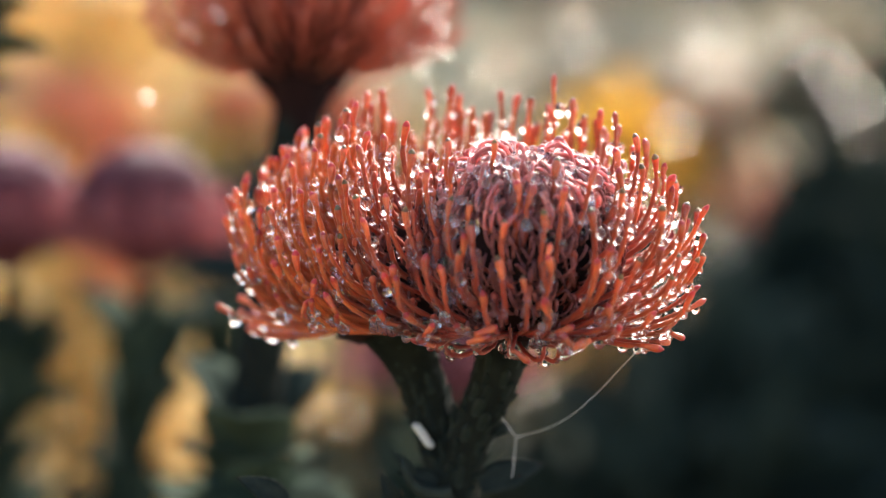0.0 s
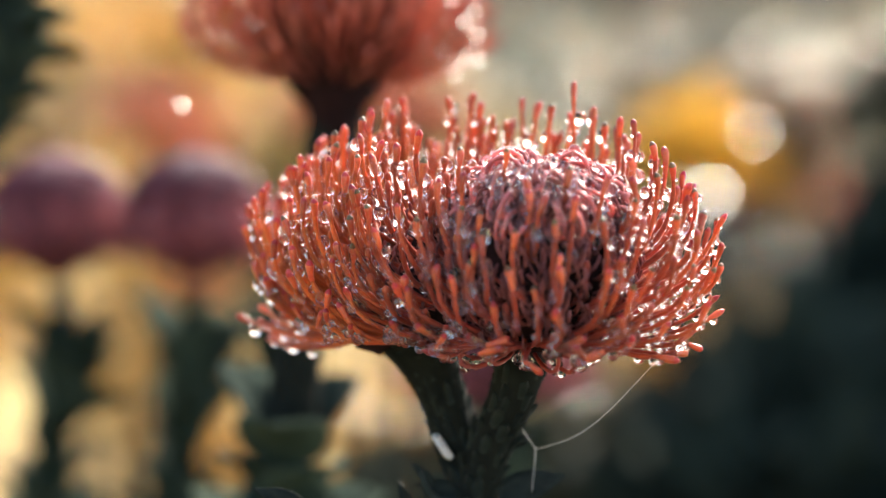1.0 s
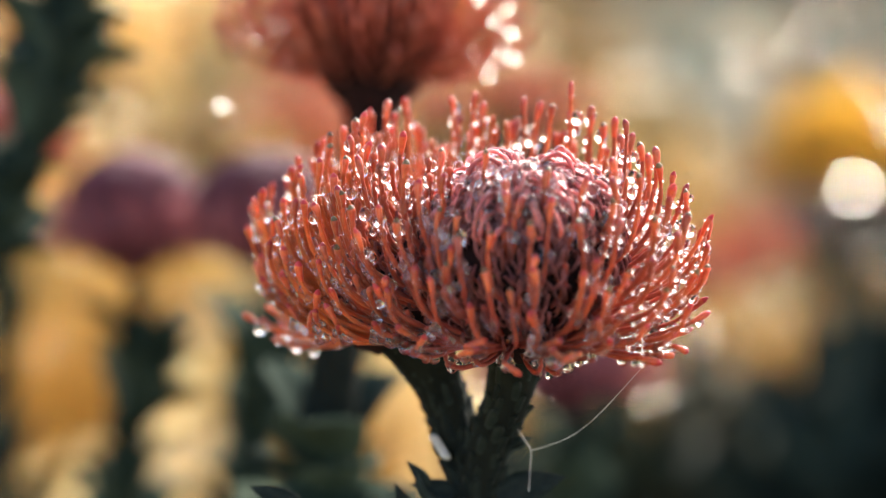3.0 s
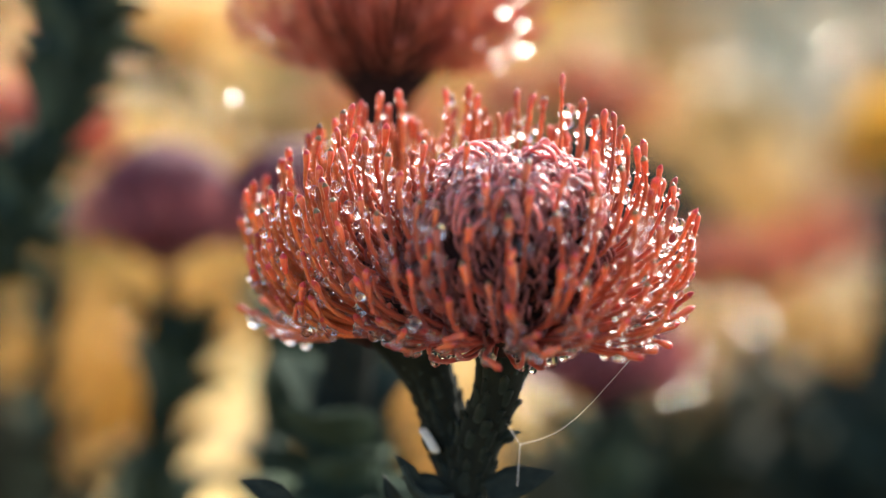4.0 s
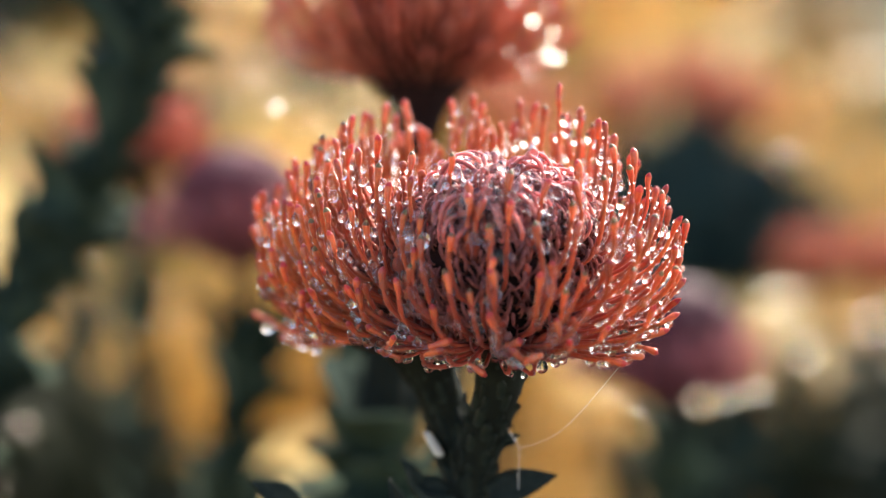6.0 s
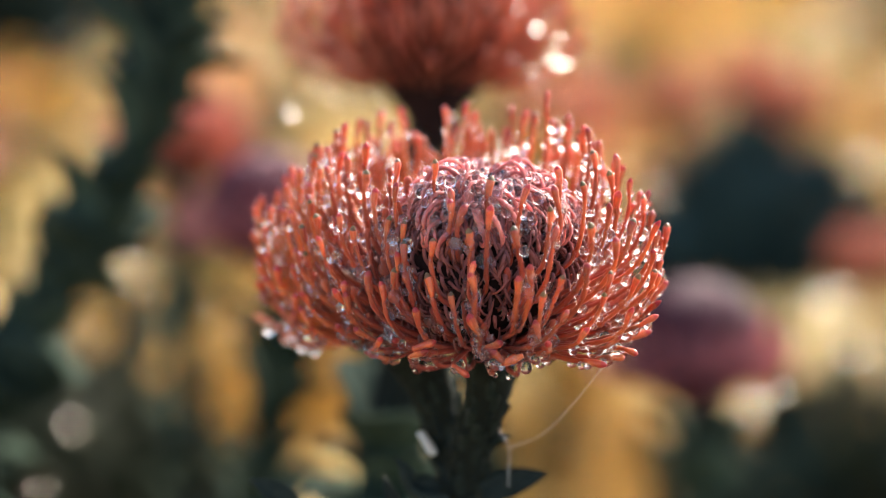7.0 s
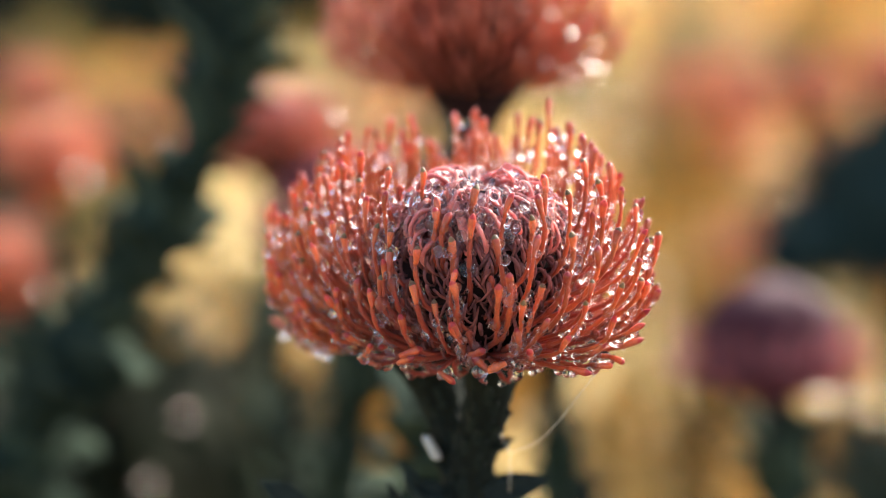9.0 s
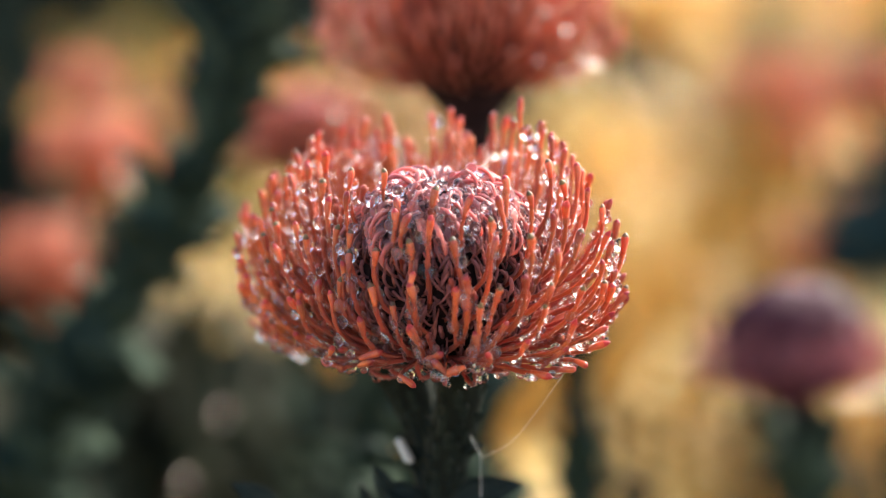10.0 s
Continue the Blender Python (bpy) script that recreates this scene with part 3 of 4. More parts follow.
def head_data(kind, radius, seed, far_off):
    """Meshes of a flower head at the origin: core dome, open styles, looped buds."""
    r = random.Random(seed)
    core, singles, buds = Geo(), [], Geo()
    R = radius
    if kind == "open":
        core.tube([(0, 0, R * v) for v in (-0.82, -0.70, -0.58, -0.42, -0.18, 0.12, 0.34, 0.46)], [R * w for w in (0.13, 0.15, 0.20, 0.34, 0.50, 0.47, 0.32, 0.08)], 20)
    else:
        core.tube([(0, 0, R * v) for v in (-0.60, -0.51, -0.40, -0.26, -0.05, 0.20, 0.45, 0.64, 0.76)], [R * w for w in (0.12, 0.21, 0.44, 0.67, 0.77, 0.67, 0.46, 0.24, 0.04)], 20)
    n = 240 if kind == "open" else 130
    for i in range(n):
        th, s = i * golden, ((i + 0.5) / n) ** 0.9
        c, q = math.cos(th), math.sin(th)
        at = lambda rho, v: (R * rho * c, R * rho * q, R * v)
        if kind == "open":
            rho, v = 1.0 - 0.42 * s * s + r.uniform(-0.07, 0.07), -0.14 + 0.95 * s + r.uniform(-0.07, 0.07)
            vb = -0.42 + 0.42 * s
            pts = bezier(at(0.40, vb), at(0.27 + 0.45 * rho, vb + 0.12 * (v - vb)), at(rho * 1.02, 0.45 * vb + 0.55 * v), at(rho, v), 10)
        else:
            rho, v = 1.14 - 0.26 * s + r.uniform(-0.14, 0.12), -0.20 + 0.60 * s + r.uniform(-0.08, 0.08)
            vb = -0.30 + 0.30 * s
            pts = bezier(at(0.55, vb), at(0.85, vb - 0.03), at(rho * 1.03, 0.5 * vb + 0.5 * v), at(rho, v), 8)
        rad = [0.00046] * (len(pts) - 2) + [0.0009, 0.0005]
        one = Geo()
        one.tube(pts, rad, 5)
        singles.append(one)
    m = 70 if kind == "open" else 190
    for i in range(m):
        th, s = i * golden, (i + 0.5) / m
        c, q = math.cos(th), math.sin(th)
        top = 0.62 if kind == "open" else 0.71
        wide = 0.48 if kind == "open" else 0.75
        a = math.pi / 2 * (0.05 + 0.9 * s)
        b = (R * wide * math.cos(a) * c, R * wide * math.cos(a) * q, R * (0.05 + (top - 0.1) * math.sin(a)))
        e = (R * (wide + 0.06) * math.cos(a + 0.25) * c, R * (wide + 0.06) * math.cos(a + 0.25) * q, R * (0.1 + top * math.sin(a + 0.25)))
        f = (R * wide * math.cos(a + 0.5) * c, R * wide * math.cos(a + 0.5) * q, R * (0.07 + (top - 0.02) * math.sin(a + 0.5)))
        buds.tube(bezier(b, e, e, f, 6), [0.0008, 0.0011, 0.0012, 0.0012, 0.001, 0.0006], 5)
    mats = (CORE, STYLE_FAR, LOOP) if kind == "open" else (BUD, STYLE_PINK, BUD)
    far_mats = (TIP, CORAL, CORAL) if kind == "open" else mats
    fringe = Geo()
    for one in singles:
        fringe.add(one.v[0], one.f)
    joined = [x.data(nm, mt) for x, nm, mt in zip((core, fringe, buds), ("receptacle", "style_fringe", "bud_dome"), far_mats if far_off else mats)]
    return joined, [one.data("style", mats[1]) for one in singles]


def head_meshes(kind, size, far_off):
    key = (kind, size, far_off)
    if key not in HALO:
        HALO[key] = head_data(kind, size, len(HALO) + 3, far_off)
    return HALO[key]


def set_head(parent, kind, radius, m, single):
    """A head on a plant: its styles one by one where they can be told apart, else as one fringe."""
    joined, singles = head_meshes(kind, radius, not single)
    for mesh in joined:
        if mesh.name.startswith("style") and single:
            continue
        ob = put(mesh.name.split(".")[0], mesh, parent, m=m)
        if not mesh.name.startswith("receptacle"):
            tagged(ob, kind="stuff")
    for mesh in singles if single else ():
        put("style", mesh, parent, m=m)


def plant(label, root, points, head=None, radius=0.042, kind="open", leaf=None, spacing=0.006, lean=0.5, stem_r=0.004, first=0.5, last=0.97, scale=(0.85, 1.15), tilt=(0, 0, 1), group="flowers of the bed"):
    """One flowering stem from the ground up, clad in leaves, with a flower head on top."""
    root_up = thing("pincushion_flower" if head else "leafy_stem", root, label, "flower" if head else "plant", group if head else "leafy stems")
    path = stem_path([root, *points], 24)
    rad = list(np.linspace(stem_r * 1.6, stem_r, 24))
    g = Geo()
    g.tube(path, rad, 8)
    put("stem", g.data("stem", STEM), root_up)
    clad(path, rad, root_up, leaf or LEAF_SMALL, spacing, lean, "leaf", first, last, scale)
    if head:
        q = Vector((0, 0, 1)).rotation_difference(Vector(tilt)).to_matrix().to_4x4()
        set_head(root_up, kind, radius, Matrix.Translation(head) @ q, root[1] < 0.7)
    return root_up


ORANGE = "orange-red pincushion flower in full bloom on a leafy stem"
MAUVE = "mauve domed pincushion bud opening on a leafy stem"
plant("tall orange-red pincushion flower wet with dew behind the forked one", (-0.03, 0.20, 0), [(-0.034, 0.172, 0.45), (-0.0262, 0.160, 0.70), (-0.0222, 0.158, 0.745), (-0.0155, 0.157, 0.80), (-0.012, 0.156, 0.824)], (-0.011, 0.156, 0.8515), 0.0445, leaf=LEAF_ROUND, lean=0.62, spacing=0.0026, first=0.6, last=0.885, stem_r=0.0062, scale=(1.1, 1.75))
plant(MAUVE, (-0.12, 0.40, 0), [(-0.105, 0.38, 0.4), (-0.1006, 0.372, 0.66), (-0.0906, 0.372, 0.71), (-0.0936, 0.372, 0.750)], (-0.0946, 0.372, 0.7736), 0.035, "bud", leaf=LEAF_BROAD, spacing=0.0030, lean=0.58, first=0.5, scale=(0.9, 1.8))
plant(MAUVE, (-0.045, 0.37, 0), [(-0.048, 0.35, 0.4), (-0.0469, 0.345, 0.66), (-0.0429, 0.345, 0.752)], (-0.0429, 0.345, 0.7759), 0.034, "bud", leaf=LEAF_BROAD, spacing=0.0030, lean=0.58, first=0.5, scale=(0.9, 1.8))
plant(MAUVE, (0.10, 0.40, 0), [(0.09, 0.38, 0.4), (0.085, 0.37, 0.62), (0.0770, 0.3686, 0.700)], (0.0765, 0.37, 0.719), 0.037, "bud", leaf=LEAF_BROAD, spacing=0.0030, lean=0.58, first=0.5, scale=(0.9, 1.8))
plant("dark leafy stem leaning over, without a flower", (-0.33, 0.16, 0), [(-0.26, 0.18, 0.45), (-0.184, 0.21, 0.697), (-0.1595, 0.22, 0.741), (-0.1365, 0.229, 0.781), (-0.1174, 0.237, 0.8157), (-0.105, 0.244, 0.858), (-0.099, 0.247, 0.90)], None, leaf=LEAF_ROUND, spacing=0.0024, lean=0.62, first=0.5, last=1.0, scale=(0.9, 1.6))
# a leafy shoot that joins the leaning stem lower down
plant("dark leafy shoot beside the leaning stem", (-0.25, 0.28, 0), [(-0.23, 0.27, 0.45), (-0.20, 0.25, 0.66), (-0.175, 0.24, 0.735)], None, leaf=LEAF_MID, spacing=0.003, lean=0.8, first=0.5, last=1.0)
plant("dark leafy shoot without a flower", (0.01, 0.42, 0), [(-0.005, 0.40, 0.4), (-0.011, 0.38, 0.62), (-0.010, 0.375, 0.735)], None, leaf=LEAF_MID, spacing=0.004, lean=0.5, first=0.5, last=1.0)
PINK = "coral-pink pincushion flower half open on a leafy stem"
plant(PINK, (-0.2, 0.6, 0), [(-0.18, 0.56, 0.4), (-0.168, 0.55, 0.70), (-0.167, 0.547, 0.775)], (-0.167, 0.547, 0.795), 0.036, "open", lean=0.6)
plant(PINK, (-0.4, 0.82, 0), [(-0.38, 0.80, 0.4), (-0.372, 0.79, 0.68), (-0.370, 0.787, 0.752)], (-0.370, 0.787, 0.772), 0.039, "open", lean=0.6)
plant(ORANGE, (-0.42, 0.95, 0), [(-0.43, 0.92, 0.4), (-0.445, 0.90, 0.62), (-0.4478, 0.896, 0.66)], (-0.4478, 0.896, 0.690), 0.045, "open", lean=0.6)
plant(ORANGE, (-0.5, 1.1, 0), [(-0.453, 0.977, 0.5), (-0.446, 0.967, 0.70), (-0.443, 0.957, 0.787)], (-0.443, 0.957, 0.812), 0.026, "open", lean=0.6)

# ---- shrubs of the field ----
FLAT = leaf_shape(0.05, 0.018, 0.002, 0.2, 0.3, 5)


FLAT_BIG = leaf_shape(0.085, 0.032, 0.002, 0.2, 0.3, 5)


def shrub(label, place, half, height, leaves, material, heads=0, seed=0, radius=0.045, open_share=0.6, category="shrub", leaf=None, bare=0.15):
    """A rounded bush of many leaves on a few woody limbs, with flower heads standing out of it."""
    r = random.Random(seed)
    ob = thing("shrub", place, label, category, "shrubs of the field")
    limbs, crown = Geo(), Geo()
    base = np.array(place, float)
    ends = []
    for i in range(14):
        a, q = i * golden, math.sqrt((i + 0.5) / 14)
        end = base + (half * 0.75 * q * math.cos(a), half * 0.75 * q * math.sin(a), height * (0.85 - 0.35 * q * q))
        limbs.tube(bezier(base + (0, 0, -0.02), base + (0, 0, height * 0.3), end - (0, 0, height * 0.3), end, 7), np.linspace(0.012, 0.004, 7), 6)
        ends.append(end)
    put("limb", limbs.data("limb", STEM), ob)
    for i in range(leaves):
        u, a = r.random() ** 0.5, r.uniform(0, 2 * math.pi)
        k = 0.75 + 0.4 * noise.noise((3 * math.cos(a), 3 * math.sin(a), seed + 2 * u))
        z = height * r.uniform(bare, 1.0) * math.sqrt(max(0.05, 1 - (0.9 * u) ** 2)) if bare < 0.5 else height * (bare + (1 - bare) * r.random() * math.sqrt(1 - u * u))
        p = base + (half * u * k * math.cos(a), half * u * k * math.sin(a), z)
        w = (math.cos(a) * u + r.uniform(-0.6, 0.6), math.sin(a) * u + r.uniform(-0.6, 0.6), r.uniform(0.1, 1.2))
        crown.shape(*(leaf or FLAT), aim(p, w, (r.uniform(-1, 1), r.uniform(-1, 1), 0.6), 0, r.uniform(0.7, 1.3)))
    tagged(put("foliage", crown.data("foliage", material), ob), kind="stuff")
    for i in range(heads):
        a, q = r.uniform(0, 2 * math.pi), math.sqrt(r.random())
        p = Vector(base) + Vector((half * 0.9 * q * math.cos(a), half * 0.9 * q * math.sin(a), height * (1.02 - 0.35 * q * q) + r.uniform(-0.03, 0.08)))
        kind = "open" if r.random() < open_share else "bud"
        set_head(ob, kind, radius, Matrix.Translation(p), False)
    return ob


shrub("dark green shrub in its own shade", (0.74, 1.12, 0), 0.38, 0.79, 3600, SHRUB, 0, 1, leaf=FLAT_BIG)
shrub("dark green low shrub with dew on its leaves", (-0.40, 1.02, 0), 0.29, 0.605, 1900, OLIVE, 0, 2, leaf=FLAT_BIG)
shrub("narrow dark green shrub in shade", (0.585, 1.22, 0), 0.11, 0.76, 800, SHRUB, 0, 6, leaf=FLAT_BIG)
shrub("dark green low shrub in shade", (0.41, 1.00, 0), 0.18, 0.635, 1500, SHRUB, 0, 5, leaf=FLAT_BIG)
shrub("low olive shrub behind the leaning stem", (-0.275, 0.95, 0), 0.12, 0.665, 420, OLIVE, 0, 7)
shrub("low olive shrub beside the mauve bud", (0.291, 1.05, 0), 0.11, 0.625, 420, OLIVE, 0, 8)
field = shrub("dark green shrub with orange flower heads", (0.185, 1.47, 0), 0.122, 0.740, 560, GLAUCOUS, 0, 3, bare=0.82)


def bloom(parent, place, kind, radius):
    """A flower head on its short stalk, out of a shrub."""
    g = Geo()
    p = Vector(place)
    g.tube([p - Vector((0, 0, 0.25)), p - Vector((0.004, 0, 0.12)), p - Vector((0, 0, radius * 0.5))], [0.005, 0.0045, 0.004], 7)
    put("stalk", g.data("stalk", STEM), parent)
    set_head(parent, kind, radius, Matrix.Translation(p), False)


for place in ((0.112, 1.45, 0.783), (0.180, 1.50, 0.797), (0.215, 1.44, 0.780)):
    bloom(field, place, "open", 0.036)
coral = shrub("low pincushion shrub with coral flower heads", (0.34, 1.36, 0), 0.12, 0.58, 400, LEAF_YOUNG, 0, 4)
for place in ((0.327, 1.337, 0.643), (0.395, 1.427, 0.655), (0.273, 1.338, 0.643)):
    bloom(coral, place, "open", 0.040)
far = random.Random(11)
SPOTS = [(1.5, 3.6, 4), (-0.95, 4.9, 5), (0.45, 6.0, 4), (1.6, 5.4, 6), (-2.0, 5.6, 6), (-0.2, 7.0, 5), (2.6, 7.5, 6), (-2.6, 8.5, 6), (1.0, 9.0, 6), (-1.1, 10.5, 6), (3.4, 11, 6), (0.3, 13, 6), (-4, 13, 5), (2.2, 15, 5)]
far_shrubs = []
for k, (x, y, heads) in enumerate(SPOTS):
    far_shrubs.append(shrub("pincushion bush with orange and pink flower heads", (x, y, height(x, y)), far.uniform(0.28, 0.45), far.uniform(0.35, 0.6), 420, LEAF_YOUNG if k % 3 else SHRUB, heads, 20 + k, 0.05, leaf=FLAT_BIG))
sunlit = [(0.5941, 1.8000, 0.6851), (0.6403, 1.8000, 0.7542)]
sunny = shrub("slender shrub with golden-yellow leaves in full sun", (0.625, 2.02, 0), 0.085, 0.77, 150, GOLD, 0, 61, leaf=FLAT, bare=0.88)
shrub("orange-flowered pincushion shrub in full sun", (-0.03, 2.35, 0), 0.17, 0.72, 400, STRAW, 5, 62, 0.045, 1.0)
shrub("rusty dry shrub with thin leaves", (-0.053, 0.95, 0), 0.06, 0.70, 170, STRAW, 0, 63)


def tuft(place, size, blades, seed):
    """A clump of dry grass."""
    r = random.Random(seed)
    g = Geo()
    for i in range(blades):
        a, q = r.uniform(0, 2 * math.pi), r.random() ** 0.5
        root = np.array(place) + (0.25 * size * q * math.cos(a), 0.25 * size * q * math.sin(a), 0)
        lean = np.array((math.cos(a), math.sin(a), 0)) * size * r.uniform(0.1, 0.7)
        h = size * r.uniform(0.5, 1.1)
        g.tube(bezier(root, root + (0, 0, 0.5 * h), root + lean * 0.6 + (0, 0, 0.9 * h), root + lean + (0, 0, 0.8 * h), 6), [0.004, 0.004, 0.0035, 0.003, 0.002, 0.0008], 4)
    tuft_ob = put("grass_tuft", g.data("grass_tuft", STRAW))
    return tagged(tuft_ob, "clump of dry golden grass in the field", "grass", "grass tufts", "stuff")


tufts = random.Random(3)
for k in range(70):
    y = 2.2 + 12 * tufts.random() ** 1.6
    x = tufts.uniform(-1, 1) * (0.5 + 0.36 * y)
    tuft((x, y, height(x, y)), tufts.uniform(0.2, 0.5), 60, 100 + k)


def far_trees():
    """Dark trees at the upper end of the field."""
    r = random.Random(5)
    g = Geo()
    for i in range(44):
        x, y = r.uniform(-8, -3.2), r.uniform(12, 13.5)
        z0 = height(x, y)
        h = r.uniform(1.2, 3.0)
        g.tube([(x, y, z0 - 0.1), (x + 0.1, y, z0 + h * 0.5), (x, y, z0 + h * 0.8)], [0.14, 0.1, 0.05], 6)
        for k in range(60):
            p = (x + r.gauss(0, 0.6), y + r.gauss(0, 0.5), z0 + 0.42 + h * r.random())
            g.shape(*FLAT_BIG, aim(p, (r.gauss(0, 1), r.gauss(0, 1), r.gauss(0, 1)), (r.gauss(0, 1), r.gauss(0, 1), 0.5), 0, r.uniform(4, 9)))
    ob = put("far_woods", g.data("far_woods", SHRUB, False))
    tagged(ob, "dark far line of trees behind the field", "trees", kind="stuff")


far_trees()


def far_hedge():
    """A grey-green hedge along the upper edge of the field."""
    r = random.Random(8)
    g = Geo()
    for i in range(2600):
        x = r.uniform(2.0, 15.0)
        y = 26 + r.gauss(0, 0.4)
        top = 1.1 + 0.7 * noise.noise((x * 0.5, 3.0, 0))
        g.shape(*FLAT_BIG, aim((x, y, height(x, y) + top * r.random()), (r.gauss(0, 1), r.gauss(0, 1), r.gauss(0, 1)), (r.gauss(0, 1), r.gauss(0, 1), 0.5), 0, r.uniform(3, 7)))
    tagged(put("far_hedge", g.data("far_hedge", HEDGE, False)), "grey-green hedge far behind the field", "hedge", kind="stuff")


far_hedge()


def scrub_material():
    """Leaves from dark olive through straw to coral, clump by clump."""
    m = Mat("field_scrub", 0.7)
    c = m.ramp(m.noise(0.7, 1.0), [(0.34, (0.10, 0.095, 0.045)), (0.44, (0.48, 0.33, 0.07)), (0.54, (0.88, 0.64, 0.18)), (0.66, (0.76, 0.42, 0.20))])
    grey = m.ramp(m.noise(0.6, 1.0), [(0.36, (0.10, 0.12, 0.10)), (0.46, (0.42, 0.40, 0.30)), (0.56, (0.80, 0.72, 0.54)), (0.68, (0.66, 0.46, 0.34))])
    c = m.mix(c, grey, m.east())
    tone = m.ramp(m.rand(True), [(0.0, (0.6, 0.6, 0.6)), (1.0, (1.3, 1.25, 1.2))])
    c = m.mix(c, tone, 1.0, "MULTIPLY")
    m.color(c)
    m.translucent(c, 0.35)
    return m.m


def field_scrub():
    """Low growth all over the far field, too small to tell apart."""
    r = random.Random(17)
    g = Geo()
    for k in range(95):
        y = 6.0 + 20 * r.random() ** 1.3
        x = r.uniform(-1, 1) * (0.8 + 0.42 * y)
        size = r.uniform(0.2, 0.5) * (1 + 0.03 * y)
        for n in range(70):
            a, q, h = r.uniform(0, 2 * math.pi), math.sqrt(r.random()), r.random()
            p = (x + size * q * math.cos(a), y + size * q * math.sin(a), height(x, y) + 0.9 * size * h * math.sqrt(1 - 0.8 * q * q))
            g.shape(*FLAT_BIG, aim(p, (r.gauss(0, 1), r.gauss(0, 1), r.uniform(0.2, 1.2)), (r.gauss(0, 1), r.gauss(0, 1), 0.6), 0, r.uniform(1.0, 2.4) * size / 0.35))
    ob = put("field_scrub", g.data("field_scrub", scrub_material()))
    tagged(ob, "low olive, straw and coral growth over the field", "scrub", kind="stuff")


field_scrub()
TEAL = tissue("glaucous_leaf", [(0.3, (0.12, 0.36, 0.33)), (0.7, (0.24, 0.52, 0.47))], 4, 0.6, 0.2, True, grain=60)
shrub("blue-green shrub at the far side of the field", (2.57, 12.0, height(2.57, 12.0)), 0.34, 0.62, 260, TEAL, 0, 81, leaf=FLAT_BIG)

# ---- dew ----
drop_rng = random.Random(21)
fine, big, dome_drops = Geo(), [], []
for path in style_paths:
    n = len(path)

    def on(u, r, sink, low=-0.9, high=0.5):
        """A place on the skin of the style at the share u of its length."""
        i = min(int(u * (n - 1)), n - 2)
        f = u * (n - 1) - i
        a = drop_rng.uniform(0, 2 * math.pi)
        off = np.array((math.cos(a), math.sin(a), drop_rng.uniform(low, high)))
        off /= np.linalg.norm(off)
        return path[i] * (1 - f) + path[i + 1] * f + off * (0.00046 + sink * r)

    u = drop_rng.uniform(0.3, 0.5)
    while u < 1:
        r = drop_rng.uniform(0.00022, 0.00046)
        fine.ball(on(u, r, 0.85), (r, r, r), 2)
        u += drop_rng.uniform(0.024, 0.085)
    for k in range(drop_rng.randint(3, 6)):
        r = 0.0004 + 0.0005 * drop_rng.random() ** 1.5
        fine.ball(on(drop_rng.uniform(0.35, 1.0), r, 0.7, -1.4, 0.2), (r, r, r * drop_rng.uniform(0.95, 1.2)), 3)
    for k in range(drop_rng.choice((1, 2, 2, 3))):
        r = 0.0008 + 0.0007 * drop_rng.random() ** 1.5
        big.append((on(drop_rng.uniform(0.45, 0.98), r, 0.75, -1.6, 0.0), r))
for k in range(56):
    r = drop_rng.uniform(0.0007, 0.0014)
    dome_drops.append((on_core(k * golden, math.radians(12) + math.radians(62) * math.sqrt((k + 0.5) / 56), CORE_R + 0.0042 + 0.4 * r), r))
g = Geo()
g.ball((0, 0, 0), (1, 1, 1.08), 3)
DROP = g.data("water_drop", WATER)
drop_rng.shuffle(big)
big = dome_drops + big
for p, r in big[300:]:
    fine.ball(p, (r, r, r * 1.08), 3)
for p, r in big[:300]:
    ob = put("water_drop", DROP, m=Matrix.Translation(p) @ Matrix.Scale(r, 4))
    tagged(ob, "clear round water drop clinging to a red style", "water drop", "drops on the flower")
tagged(put("fine_dew", fine.data("fine_dew", WATER)), "fine clear dew beads on the styles of the flower", "dew", kind="stuff")

# ---- spider thread ----
thread = Geo()
fork = np.array((0.0174, 0.005, 0.7551))
for pts in ([(0.0142, 0.008, 0.7600), fork], [fork, fork + (-0.0004, 0.001, -0.0095)], [fork, (0.024, -0.002, 0.7588), (0.030, -0.008, 0.7650), (0.0385, -0.014, 0.7765), (0.0415, -0.016, 0.7805)]):
    p = stem_path(pts, 10)
    thread.tube(p, [0.000055] * 10, 5)
tagged(put("spider_thread", thread.data("spider_thread", SILK)), "fine pale spider thread between stem and styles", "spider thread")


# ---- drops that catch the sun ----
def shine(parent, place, disc, share=0.5, curve=1.6, name="dewdrop", label="large dewdrop catching the sun"):
    """A flattened drop whose dome faces midway between sun and viewer; disc: how widely it should gleam."""
    view = (Vector((0, -0.45, 0.865)) - Vector(place)).normalized()
    n = (view + SUN).normalized()
    q = Vector((0, 0, 1)).rotation_difference(n).to_matrix()
    w = share * disc
    g = Geo()
    g.ball((0, 0, 0), (w, w, w * w / (curve * disc)), 3, q)
    put(name, g.data(name, GLINT), parent, label, Matrix.Translation(place))


BED = {ob.name: ob for ob in scene.collection.objects if ob.parent is None}
tall = BED["pincushion_flower.001"]
for x, y, z in ((0.0273, 0.140, 0.8467), (0.0284, 0.141, 0.8399), (0.0188, 0.137, 0.8383), (0.0230, 0.138, 0.8391), (0.0145, 0.121, 0.8418), (0.0210, 0.139, 0.8346), (0.0212, 0.128, 0.8500), (0.0260, 0.137, 0.8536), (0.0262, 0.140, 0.8400), (0.0246, 0.138, 0.8424), (-0.0480, 0.150, 0.8400), (0.0165, 0.122, 0.8555)):
    shine(tall, (x, y, z), 0.0046, 0.20, 2.0)
shine(tall, (-0.0545, 0.1624, 0.8256), 0.005, 0.20, 2.0)
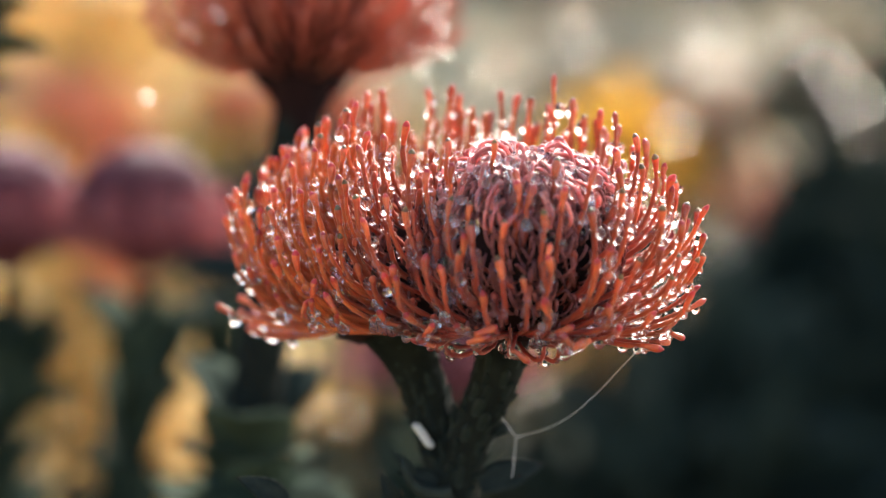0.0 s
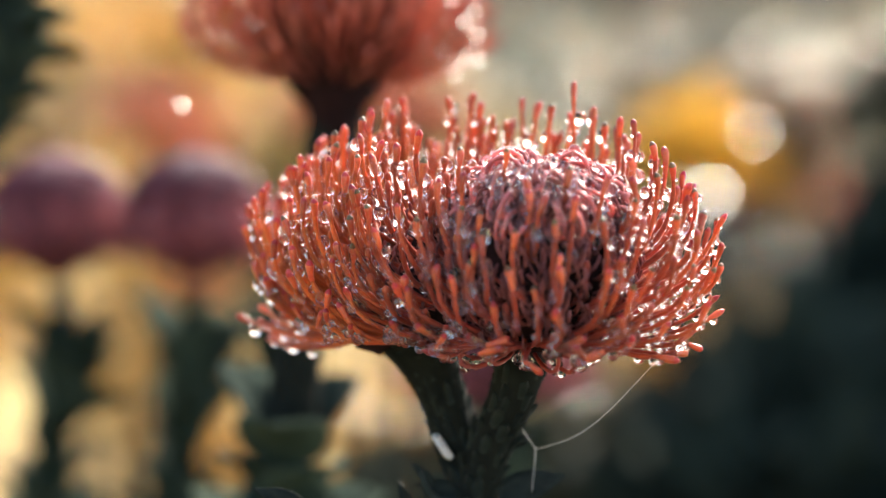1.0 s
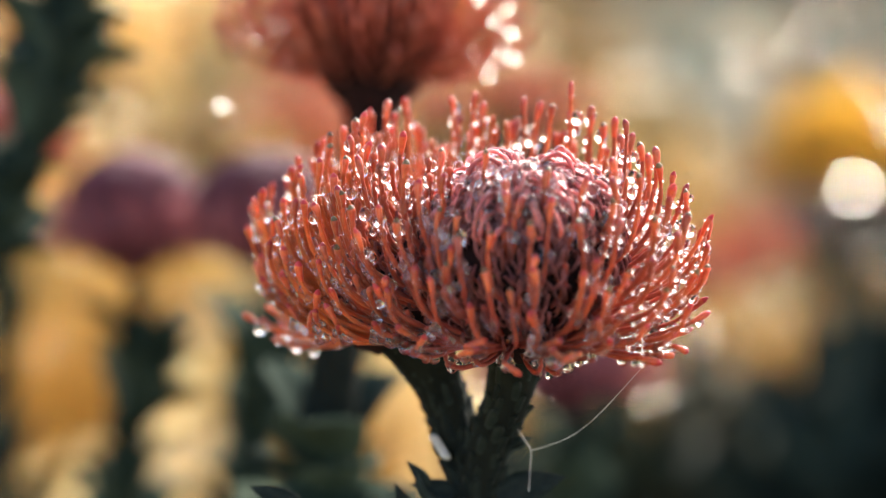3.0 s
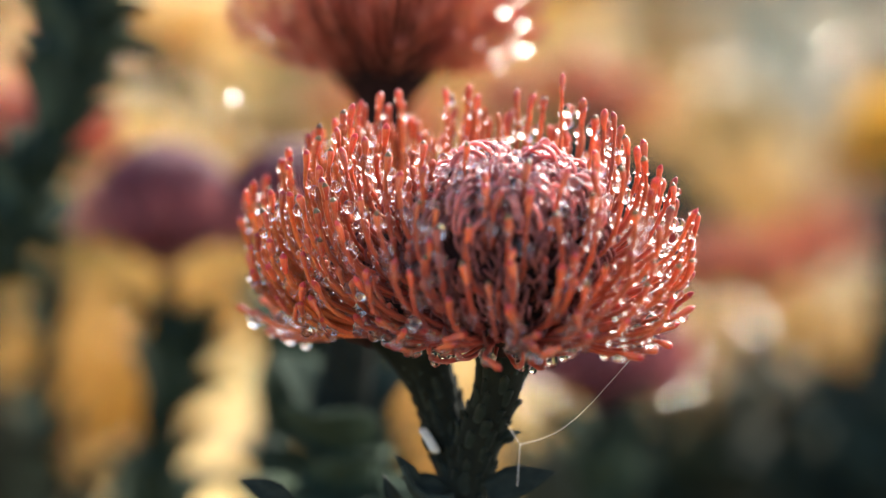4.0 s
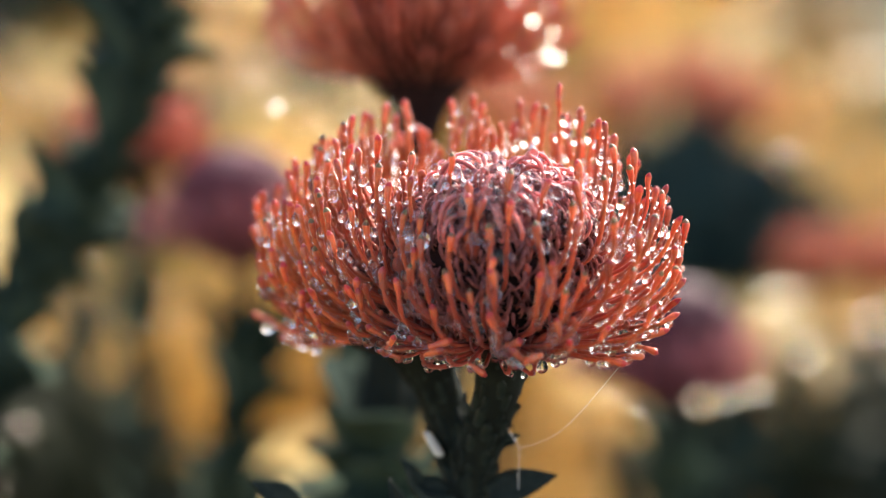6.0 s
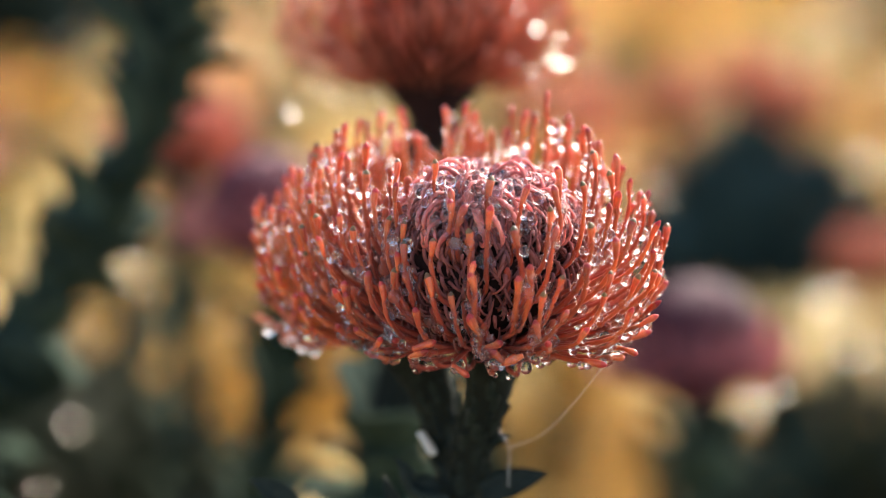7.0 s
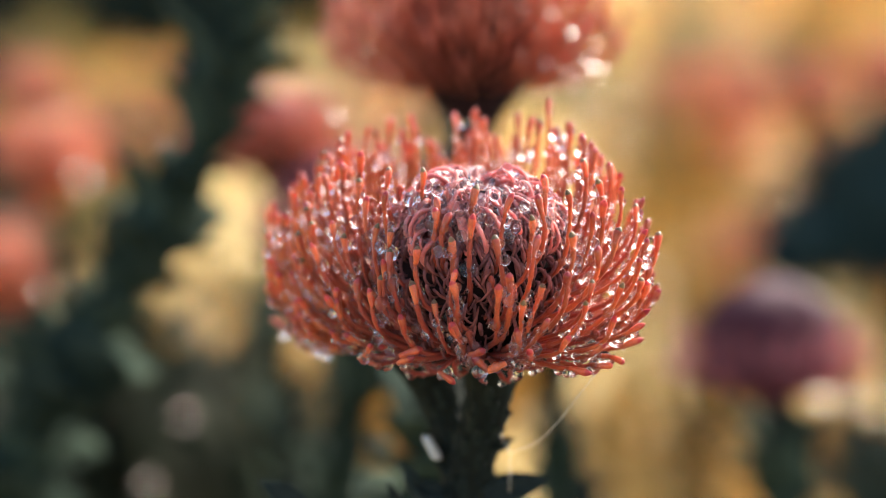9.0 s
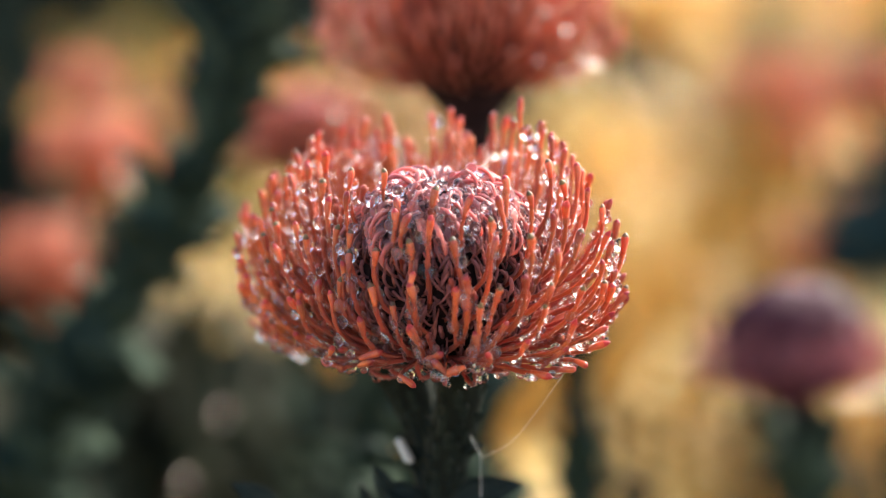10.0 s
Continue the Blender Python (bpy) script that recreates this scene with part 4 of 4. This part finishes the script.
shine(tall, (-0.0350, 0.1590, 0.7328), 0.0048, 0.23, 2.0)
for x, y, z in ((0.0971, 0.318, 0.7099), (0.1081, 0.325, 0.7111)):
    shine(BED["pincushion_flower.004"], (x, y, z), 0.0118, 0.07, 1.5)
shine(BED["leafy_stem"], (-0.1206, 0.2277, 0.8413), 0.009, 0.13, 1.5)
shine(BED["pincushion_flower.006"], (-0.3342, 0.7428, 0.7648), 0.028, 0.06, 1.5)
low = BED["shrub.001"]
for place in ((-0.2628, 0.6954, 0.6261), (-0.2264, 0.6831, 0.7236), (-0.2692, 0.6486, 0.5966), (-0.3267, 0.6532, 0.7091)):
    shine(low, place, 0.026, 0.04, 1.5)
dewy = shrub("green low shrub with dew on its leaves", (0.21, 1.12, 0), 0.12, 0.60, 650, LEAF, 0, 71)
for place in ((0.2164, 1.068, 0.6507), (0.2745, 1.065, 0.6303), (0.2012, 1.0694, 0.6482), (0.2258, 1.0672, 0.6108), (0.1523, 1.0675, 0.5678), (0.0983, 1.0631, 0.5823), (0.1148, 1.0624, 0.5782)):
    shine(dewy, place, 0.044, 0.046, 1.5)
wet = shrub("tall green shrub with wet shining leaves", (1.27, 2.80, 0), 0.17, 0.86, 200, OLIVE, 0, 72, leaf=FLAT_BIG, bare=0.80)
for place in sunlit:
    shine(sunny, place, 0.082, 0.085 if place[0] < 0.62 else 0.05, 2.0)
for place in ((0.9017, 1.9809, 0.8256), (0.8541, 1.9942, 0.8593), (0.9288, 1.9711, 0.7846), (0.9356, 1.9661, 0.7487)):
    shine(wet, place, 0.085, 0.055, 2.0)
for place in ((-0.0032, 0.0138, 0.7561), (-0.0025, 0.0132, 0.7550), (-0.0018, 0.0126, 0.7539), (-0.0011, 0.0120, 0.7528)):
    shine(main_flower, place, 0.0024, 0.6, 1.0, "water_film", "film of water shining white on a leaf")
for place in [(1.954, 5.8296, 0.8708), (1.7979, 5.8465, 0.7094), (2.0926, 5.8051, 0.9174), (2.1962, 5.7635, 0.7169), (1.6336, 5.8972, 0.8735), (1.4257, 5.9318, 0.7815)]:
    shine(far_shrubs[3], place, 0.22, 0.042, 2.0)
for x, y, top, seed in ((0.284, 1.152, 0.60, 91), (0.097, 0.790, 0.575, 93), (0.169, 1.196, 0.57, 92), (0.360, 1.30, 0.585, 94), (0.255, 1.00, 0.56, 96), (-0.27, 1.0, 0.615, 97), (-0.40, 1.06, 0.59, 98)):
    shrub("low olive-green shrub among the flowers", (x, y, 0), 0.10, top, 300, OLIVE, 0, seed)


def field_dew():
    """Dewdrops all over the field that send the sun to the eye."""
    r = random.Random(29)
    g = Geo()
    for k in range(190):
        y = 1.3 + 9 * r.random() ** 1.4
        x = r.uniform(-1, 1) * (0.25 + 0.42 * y) + 0.05 * y
        z = height(x, y) + r.uniform(0.12, 0.66) * (1 if y < 4 else 0.8)
        place = Vector((x, y, z))
        view = (Vector((0, -0.45, 0.865)) - place).normalized()
        n = (view + SUN).normalized()
        w = 0.0013 * (0.45 + y) * r.uniform(0.5, 1.4)
        g.ball(place, (w, w, w * r.uniform(0.06, 0.2)), 3, Vector((0, 0, 1)).rotation_difference(n).to_matrix())
    tagged(put("field_dew", g.data("field_dew", GLINT)), "scattered dewdrops glinting over the field", "dew", kind="stuff")


field_dew()
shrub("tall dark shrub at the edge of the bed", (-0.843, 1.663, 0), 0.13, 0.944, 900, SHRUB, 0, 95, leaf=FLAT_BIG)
